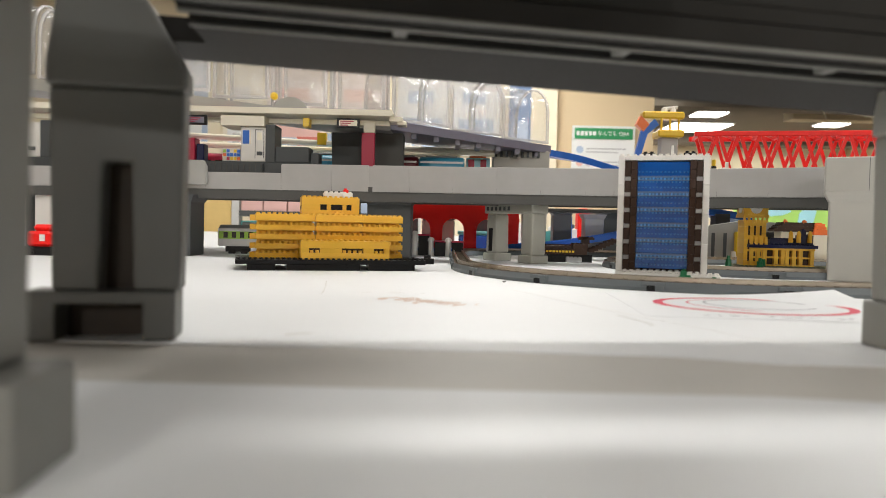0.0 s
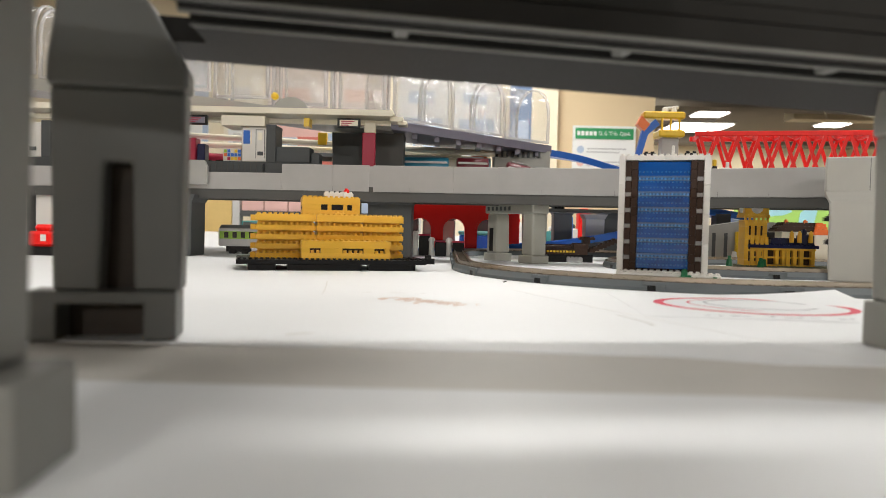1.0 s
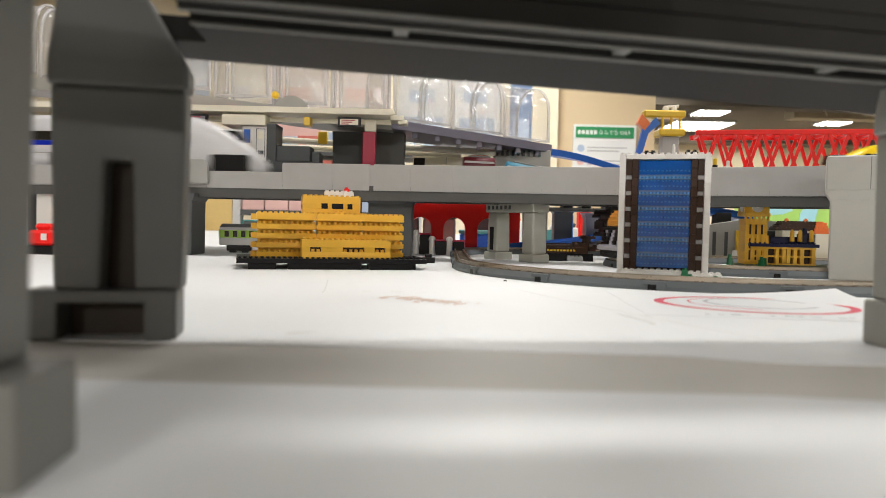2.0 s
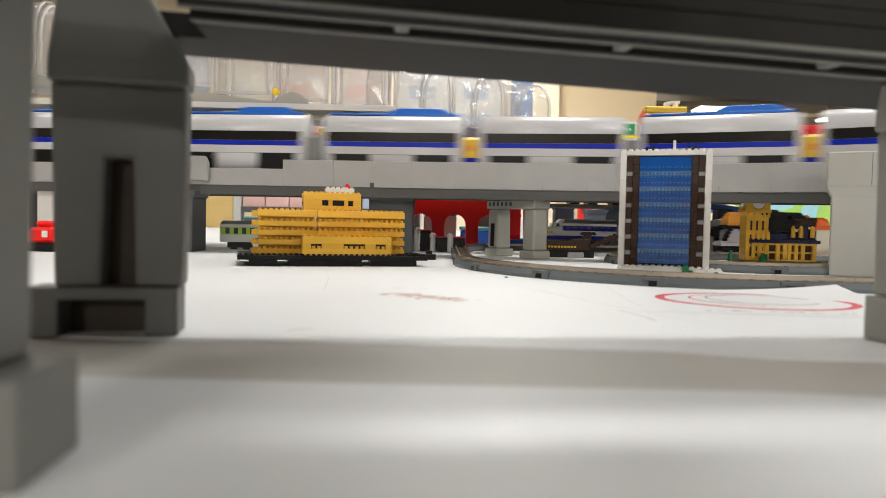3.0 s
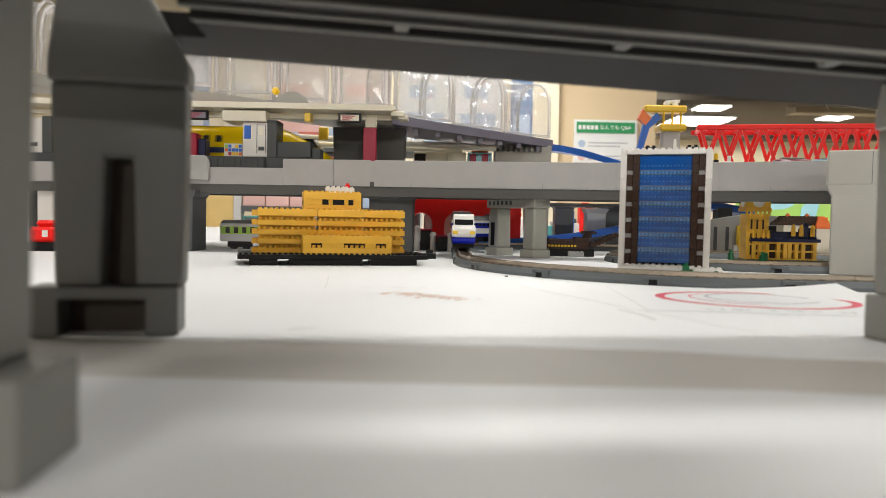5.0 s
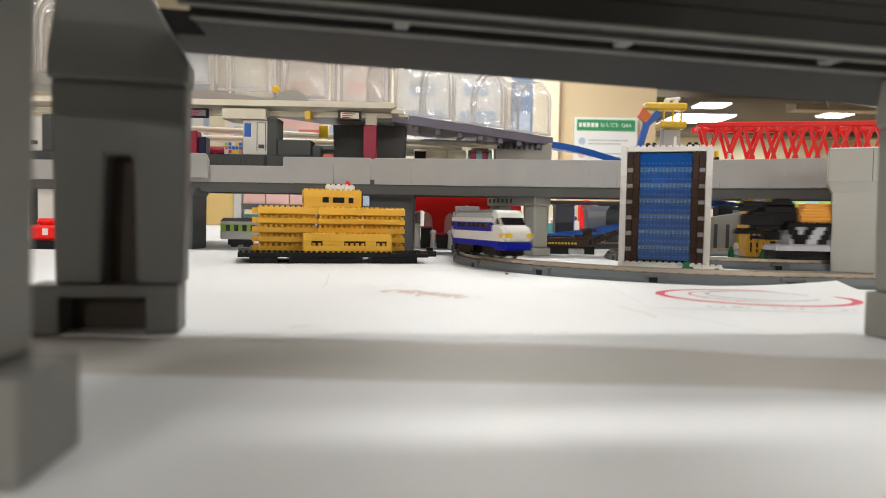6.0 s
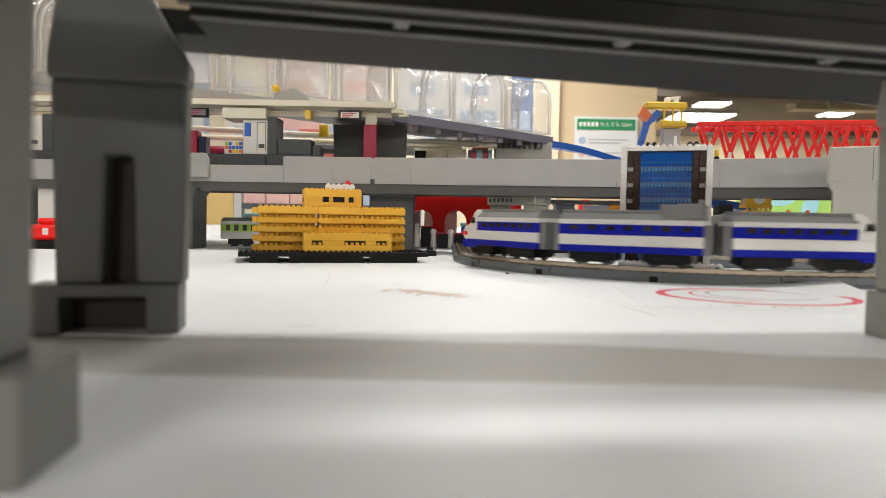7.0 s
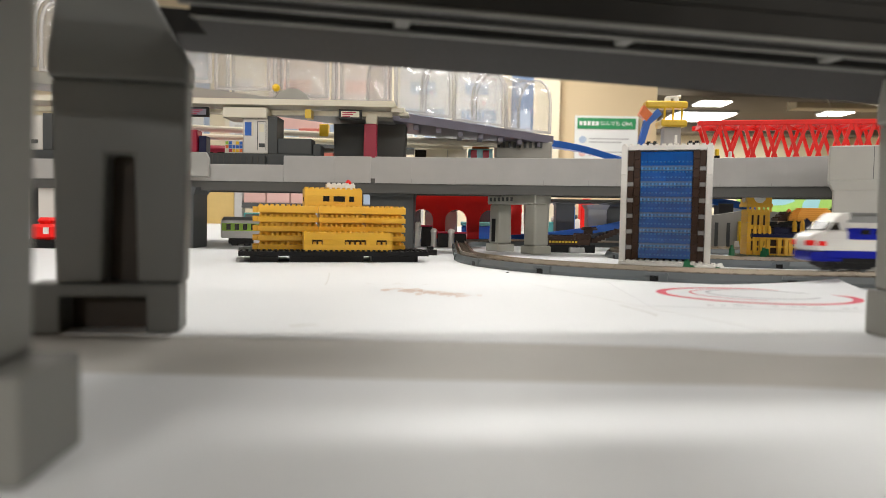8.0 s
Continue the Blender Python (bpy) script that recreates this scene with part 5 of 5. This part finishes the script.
rail_chute("blue_chute", bezier((120, 1030, 140), (210, 1010, 134), (268, 960, 96)), "blue toy rail curving down from the deck")
rail_chute("blue_chute", bezier((90, 985, 3), (190, 980, 8), (290, 960, 38)), "blue toy rail rising from the table")
rail_chute("blue_chute", bezier((290, 915, 60), (335, 912, 58), (392, 930, 48)), "blue toy rail behind the clock palace", ((352, 904, 58),))
for x, y, z, mat in ((172, 1040, 62, SLATE), (212, 1010, 56, GREY), (246, 1060, 60, SLATE), (60, 1110, 60, SLATE), (100, 1120, 58, GREY)):
    plain_pier(x, y, 0, 26, 26, z, mat, "grey toy pier standing behind the brown ship")

rng = random.Random(21)
for k in range(14):
    bx = thing("toy_block", 118 + k * 22 + rng.uniform(-8, 8), 1180 + rng.uniform(0, 220), 0, "coloured toy block among the far piers", "toy block", rng.uniform(0, 50), "far toy blocks")
    h = rng.uniform(18, 70)
    boxes("body", (RED, WHITE, TOY_YELLOW, TEAL, RAIL_BLUE, WHITE, GREY)[k % 7], bx, (-12, 12, -10, 10, 0, h), bevel=2)
    boxes("top", (WHITE, RED, SLATE)[k % 3], bx, (-8, 8, -7, 7, h, h + 8), bevel=2)


# ---- tall toys over the far side ----
def lift_toy():
    base = thing("lift_toy", 296, 1000, 114, "yellow toy lift with blue arm and orange paddle", "toy")
    boxes("top_beam", TOY_YELLOW, base, (-22, 36, -10, 10, 77, 87), bevel=2)
    boxes("tray", TOY_YELLOW, base, (-2, 34, -16, 16, 51, 61), bevel=2)
    for x in (4, 16, 28):
        bm = bmesh.new()
        add_cyl(bm, x, -8, 61, 77, 1.6)
        part("rod", bm, TOY_YELLOW, base)
    bm = bmesh.new()
    add_prism(bm, [(-30, 26), (-22, 26), (-14, 55), (2, 69), (-4, 77), (-22, 61)], -4, 4)
    part("arm", bm, RAIL_BLUE, base)
    bm = bmesh.new()
    add_prism(bm, [(-30, 69), (-20, 59), (-12, 69), (-24, 81)], -6, 6)
    part("paddle", bm, ORANGE, base)
    boxes("clear_column", CLEAR_GREY, base, (4, 28, -8, 8, 0, 51), bevel=1)
    bm = bmesh.new()
    add_cyl(bm, 10, 0, 87, 93, 5, 4, 8)
    add_cyl(bm, 22, 0, 87, 94, 5, 3, 8)
    add_rod(bm, (8, 0, 92), (28, 0, 94), 2.4)
    part("white_piece", bm, WHITE, base)
    boxes("plinth", SLATE, base, (-34, 40, -24, 24, -28, 0), bevel=1)
    deck = thing("support_deck", 300, 1000, 0, "grey deck slab under the toy lift", "deck")
    boxes("slab", GREY_DARK, deck, (-40, 700, -74, 100, 79, 86), bevel=1)
    for x in (-38, 20, 640):
        boxes("column", SLATE, deck, (x, x + 28, 10, 40, 0, 79))


lift_toy()


def truss_bridge():
    base = thing("truss_bridge", 359, 1010, 86, "bright red plastic truss bridge with crossed braces", "bridge", rz=-12)
    n, step, h1 = 13, 28, 88
    for y in (0, 62):
        boxes("top_chord", RED, base, (-6, n * step, y - 3, y + 3, h1 - 4, h1 + 3), bevel=0.8)
        boxes("bottom_chord", RED, base, (-6, n * step, y - 3, y + 3, 0, 10), bevel=0.8)
        for k in range(n):
            for a, b in ((0, 1), (1, 0)):
                bm = bmesh.new()
                add_rod(bm, ((k + a * 0.86 + y / 340) * step, y, 8), ((k + b * 0.86 + y / 340) * step, y, h1 - 3), 3.0, 4)
                part("brace", bm, RED, base)
    for k in range(n + 1):
        boxes("cross_beam", RED, base, (k * step - 2.5, k * step + 2.5, 0, 62, h1 - 3, h1 + 2), bevel=0.5)
    for k in range(n):
        bm = bmesh.new()
        add_rod(bm, (k * step, 2, h1), ((k + 1) * step, 60, h1), 2.0, 6)
        part("wind_brace", bm, RED, base)
    boxes("road", SILVER, base, (-6, n * step, 4, 58, 0.2, 4))


truss_bridge()
figure = thing("toy_cone", 372, 985, 86, "small yellow and black toy cone beside a white peg", "toy")
boxes("cone_base", BLACK, figure, (-3, 3, -3, 3, 0, 40), bevel=0.5)
boxes("cone_tip", TOY_YELLOW, figure, (-2.5, 2.5, -2.5, 2.5, 40, 49), bevel=1)
boxes("peg", WHITE, figure, (16, 20, -2, 2, 0, 46), (10, 22, -3, 3, 0, 38), bevel=0.6)


# ---- room details ----
GREEN_PRINT = plastic("print_green", (0.02, 0.28, 0.10), 0.5, 0.08, 0.0, 5)
PALE_WALL = plastic("pale_wall", (0.84, 0.76, 0.58), 0.7, 0.04, 0.05, 3.0)
POSTER_WHITE = plastic("poster_white", (0.78, 0.80, 0.80), 0.5, 0.04, 0.0, 6)
PINK = plastic("pale_pink", (0.78, 0.50, 0.46), 0.6, 0.15, 0.0, 6)
PALE_BLUE = plastic("pale_blue", (0.42, 0.52, 0.68), 0.6, 0.15, 0.0, 6)
BLUSH = plastic("blush_paper", (0.80, 0.70, 0.66), 0.6, 0.1, 0.0, 5)
BLUE_PRINT = plastic("blue_print", (0.14, 0.22, 0.38), 0.6, 0.15, 0.0, 6)
SKY_PRINT = plastic("sky_print", (0.38, 0.70, 0.80), 0.6, 0.1, 0.0, 8)


def notice_board():
    base = thing("wall_notice", 1330, 5960, 0, "white wall notice with green header strip", "notice")
    boxes("board", POSTER_WHITE, base, (-270, 255, 0, 20, 330, 900))
    boxes("header", GREEN_PRINT, base, (-250, 235, -6, 0, 790, 880), label="green header strip")
    for k in range(5):
        boxes("header_bar", POSTER_WHITE, base, (-235 + k * 34, -210 + k * 34, -9, -6, 818, 852))
    curve = bpy.data.curves.new("header_text", "FONT")
    curve.body = "なんでも Q&A"
    curve.size, curve.extrude = 0.042, 0.001
    text = new("header_text", curve)
    text.data.materials.append(POSTER_WHITE)
    text.parent = base
    text.matrix_local = pose(-0.062, -0.008, 0.822, 90)
    for k, mat in enumerate((PALE_BLUE, PINK, PALE_BLUE)):
        bm = bmesh.new()
        add_cyl(bm, 0, 0, 0, 4, 30, 30, 16)
        dot = part("bullet_dot", bm, mat, base)
        dot.matrix_local = pose(-0.205, -0.001, 0.70 - 0.11 * k, 90)
        for j in range(2):
            boxes("text_bar", INK_GREY, base, (-150, 180 - 60 * j, -3, 0, 705 - 110 * k - 28 * j, 713 - 110 * k - 28 * j))
    return base


notice_board()
structure("wall_pale", PALE_WALL, (-6, 0.92, 5.9, 5.998, -0.75, CEIL), label="pale cream hall wall", category="wall")
POSTERS = [(-2.35, -1.97, PALE_BLUE, POSTER_WHITE), (-1.84, -1.52, CREAM, POSTER_WHITE), (-1.48, -0.98, BLUSH, PINK), (-0.94, -0.48, BLUSH, PINK),
           (-0.40, 0.02, POSTER_WHITE, PALE_BLUE), (0.06, 0.44, POSTER_WHITE, PALE_BLUE), (0.52, 0.70, BLUE_PRINT, PALE_BLUE)]
for x0, x1, paper, ink in POSTERS:
    poster = thing("wall_poster", x0 * 1000, 5885, 620, "large pale printed wall poster", "poster", group="wall posters")
    w = (x1 - x0) * 1000
    boxes("sheet", paper, poster, (0, w, 0, 12, 0, 900))
    boxes("picture", ink, poster, (w * 0.12, w * 0.88, -4, 0, 60, 300))
    boxes("picture", ink, poster, (w * 0.2, w * 0.7, -4, 0, 420, 520))

play = thing("play_mat_board", 1060, 2250, 0, "standing board printed with lime land and pale sky", "board")
LIME_PRINT = plastic("lime_print", (0.42, 0.70, 0.16), 0.6, 0.15, 0.0, 12)
boxes("board", LIME_PRINT, play, (-140, 230, 0, 10, 0, 142))
bm = bmesh.new()
add_prism(bm, [(-70, 96), (-40, 88), (10, 92), (40, 104), (30, 124), (-10, 130), (-60, 122)], -2, 0)
part("sky_patch", bm, SKY_PRINT, play)
bm = bmesh.new()
add_prism(bm, [(60, 60), (110, 66), (120, 110), (90, 126), (66, 100)], -2, 0)
part("sky_patch", bm, SKY_PRINT, play)


def storage_rack():
    base = thing("storage_rack", -800, 2300, 0, "grey storage rack with red and pale boxes", "rack")
    boxes("side_panel", YELLOW_PALE, base, (-60, 110, 0, 30, 0, 160), label="pale yellow side panel")
    boxes("upright", SILVER, base, (112, 136, 0, 40, 0, 320))
    boxes("upright", SILVER, base, (700, 724, 0, 40, 0, 320))
    for z in (52, 150, 250):
        boxes("shelf", SLATE, base, (136, 700, 0, 200, z, z + 18))
    rng = random.Random(5)
    for z, h in ((0, 46), (70, 70), (168, 72), (268, 60)):
        x = 140
        while x < 660:
            w = rng.uniform(35, 80)
            boxes("storage_box", rng.choice([RED_BOX, PINK, PALE_BLUE, POSTER_WHITE, RED_BOX, TEAL]), base,
                  (x, x + w - 4, 10, 150, z, z + h * rng.uniform(0.7, 1.0)), bevel=1)
            x += w


YELLOW_PALE = plastic("panel_yellow", (0.72, 0.52, 0.20), 0.6)
RED_BOX = plastic("box_red", (0.60, 0.16, 0.12), 0.5)
storage_rack()


def ceiling_light(x, y, w, d):
    base = thing("ceiling_light", x * 1000, y * 1000, CEIL * 1000 - 60, "square recessed ceiling light panel, switched on", "lamp", group="ceiling lights")
    boxes("frame", SILVER, base, (-w / 2 - 30, w / 2 + 30, -d / 2 - 30, d / 2 + 30, 30, 58))
    boxes("diffuser", PANEL_GLOW, base, (-w / 2, w / 2, -d / 2, d / 2, 10, 29.5))


PANEL_GLOW = glow("lamp_panel", (1.0, 0.97, 0.9), 6.0)
for lx, ly, lw, ld in ((4.2, 11.4, 460, 460), (4.5, 12.9, 1000, 1000), (6.6, 12.2, 420, 420), (2.9, 9.4, 620, 620), (6.0, 9.3, 620, 620)):
    ceiling_light(lx, ly, lw, ld)
# Panels for every lamp row, the unseen added fill lamps included.
for lx, ly, _ in LAMPS:
    ceiling_light(lx, ly + 0.5, 900, 260)
duct = structure("ceiling_beam", CEILING, (1.8, 9, 9.9, 10.3, CEIL - 0.18, CEIL - 0.005), (1.8, 9, 13.8, 14.1, CEIL - 0.2, CEIL - 0.005), label="dark ceiling beams", category="beam")
structure("ceiling_duct", PALE_FAR, (5.3, 9, 10.9, 11.2, CEIL - 0.16, CEIL - 0.01), (2.2, 9, 7.6, 7.75, CEIL - 0.1, CEIL - 0.01), label="pale boxed ceiling duct", category="duct")
for a, b in (((5.0, 10.2, 1.9), (5.9, 9.4, 1.55)), ((4.6, 9.0, 1.94), (4.8, 9.0, 1.5)), ((3.4, 8.0, 1.94), (6.4, 8.6, 1.7))):
    pipe = thing("ceiling_pipe", 0, 0, 0, "thin pale ceiling pipe", "pipe")
    bm = bmesh.new()
    add_rod(bm, [v * 1000 for v in a], [v * 1000 for v in b], 9)
    part("tube", bm, CREAM, pipe)


# ---- moving things ----
BULLET_S = ((0.0, -1414), (1.7, -1099), (2.4, -976), (2.8, -904), (3.2, -830), (3.6, -761), (4.0, -694), (4.4, -626), (4.7, -577), (5.2, -510),
            (5.8, -406), (6.0, -358), (6.5, -257), (6.8, -185), (7.1, -119), (7.4, -48), (7.7, 23), (8.0, 92))
EXPRESS_S = ((0.0, -3108), (5.0, 992), (5.6, 1420), (6.2, 1660), (8.0, 1800))


def glide(table, t):
    """Smooth value between the rows of a table (cubic with the mean slopes)."""
    ts, vs = [r[0] for r in table], [r[1] for r in table]
    k = max(0, min(len(ts) - 2, sum(1 for x in ts if x <= t) - 1))
    sl = [(vs[i + 1] - vs[i]) / (ts[i + 1] - ts[i]) for i in range(len(ts) - 1)]
    m0 = sl[k] if k == 0 else (sl[k - 1] + sl[k]) / 2
    m1 = sl[k] if k == len(sl) - 1 else (sl[k] + sl[k + 1]) / 2
    h = ts[k + 1] - ts[k]
    u = (t - ts[k]) / h
    return ((2 * u ** 3 - 3 * u ** 2 + 1) * vs[k] + (u ** 3 - 2 * u ** 2 + u) * h * m0
            + (-2 * u ** 3 + 3 * u ** 2) * vs[k + 1] + (u ** 3 - u ** 2) * h * m1)


def on_track(pts, s, half, z, closed, back=False):
    """The pose of a car whose trucks stand half a base either side of s."""
    a, b = along(pts, s - half, closed), along(pts, s + half, closed)
    d = (a - b) if back else (b - a)
    c = (a + b) / 2
    return pose(c.x * MM, c.y * MM, z * MM, 0, 0, math.degrees(math.atan2(d.y, d.x)))


def motions():
    times = [k / 10 for k in range(81)]
    for i, car in enumerate(BULLET):
        mid = -46.5 - 94 * i
        walk(car, [(t, on_track(LOOP_A, glide(BULLET_S, t) + mid, 24, 0, True)) for t in times])
    for i, car in enumerate(EXPRESS):
        mid = (80, *[247 + 155 * k for k in range(6)], 1182)[i]
        walk(car, [(t, on_track(EXPRESS_LINE, glide(EXPRESS_S, t) + EXPRESS_ZERO + mid, 42, 71.5, False)) for t in times])
    for i, car in enumerate(YELLOW_SET):
        walk(car, [(t, pose((222 - 332 * (t - 4.0) - YELLOW_MID[i]) * MM, YELLOW_Y * MM, 0.0715)) for t in times])
    for (x, _, _), car in zip(REAR_CARS, REAR_SET):
        rows = []
        for t in times:
            at = x + 130 * t
            lean = math.degrees(math.atan2(rear_height(at + 14) - rear_height(at - 14), 28))
            rows.append((t, pose(at * MM, 0.888, (rear_height(at) + 0.2) * MM, 0, -lean)))
        walk(car, rows)
    total = path_length(LOOP_B)
    walk(BEAST, [(t, on_track(LOOP_B, -118 - total / 4.7 * (t - 1.4), 18, 0, True)) for t in times])


EXPRESS_LINE = offset_path(VIA, 27)
EXPRESS_ZERO = 0.0
for p_a, p_b in zip(EXPRESS_LINE, EXPRESS_LINE[1:]):
    if p_a[0] < 0 <= p_b[0]:
        EXPRESS_ZERO += math.hypot(p_b[0] - p_a[0], p_b[1] - p_a[1]) * (0 - p_a[0]) / (p_b[0] - p_a[0])
        break
    EXPRESS_ZERO += math.hypot(p_b[0] - p_a[0], p_b[1] - p_a[1])

BULLET = [brick_train_car(1), brick_train_car(0, True), brick_train_car(-1)]
WHITE_LABEL = "pearl white toy express car with blue stripe"
EXPRESS = [express_car("express_car", PEARL, BLUE_STRIPE, 158 if i in (0, 7) else 138, "white toy express", WHITE_LABEL + (" and roof pod" if 0 < i < 4 else ""),
                       nose=-1 if i == 0 else (1 if i == 7 else 0), pod=0 < i < 4 or i == 5) for i in range(8)]
for i, car in enumerate(EXPRESS[:-1]):
    coupler_block(car, 84.0 if i == 0 else 77.5, TOY_YELLOW if i in (0, 1, 3, 5) else TRAIN_GREY)
YELLOW_Y = 812.0
YELLOW_MID = (100, 262, 404)
YELLOW_SET = [express_car("inspection_car", TRAIN_YELLOW, BLUE_STRIPE_DARK, (180, 128, 140)[i], "yellow toy inspection train",
                          "bright yellow toy inspection car with dark blue stripe", nose=(1, 0, -1)[i], tall=66) for i in range(3)]
for car, gap_x in zip(YELLOW_SET[1:], (68.0, 74.0)):
    coupler_block(car, gap_x, SLATE)
BEAST = beast_car()
motions()
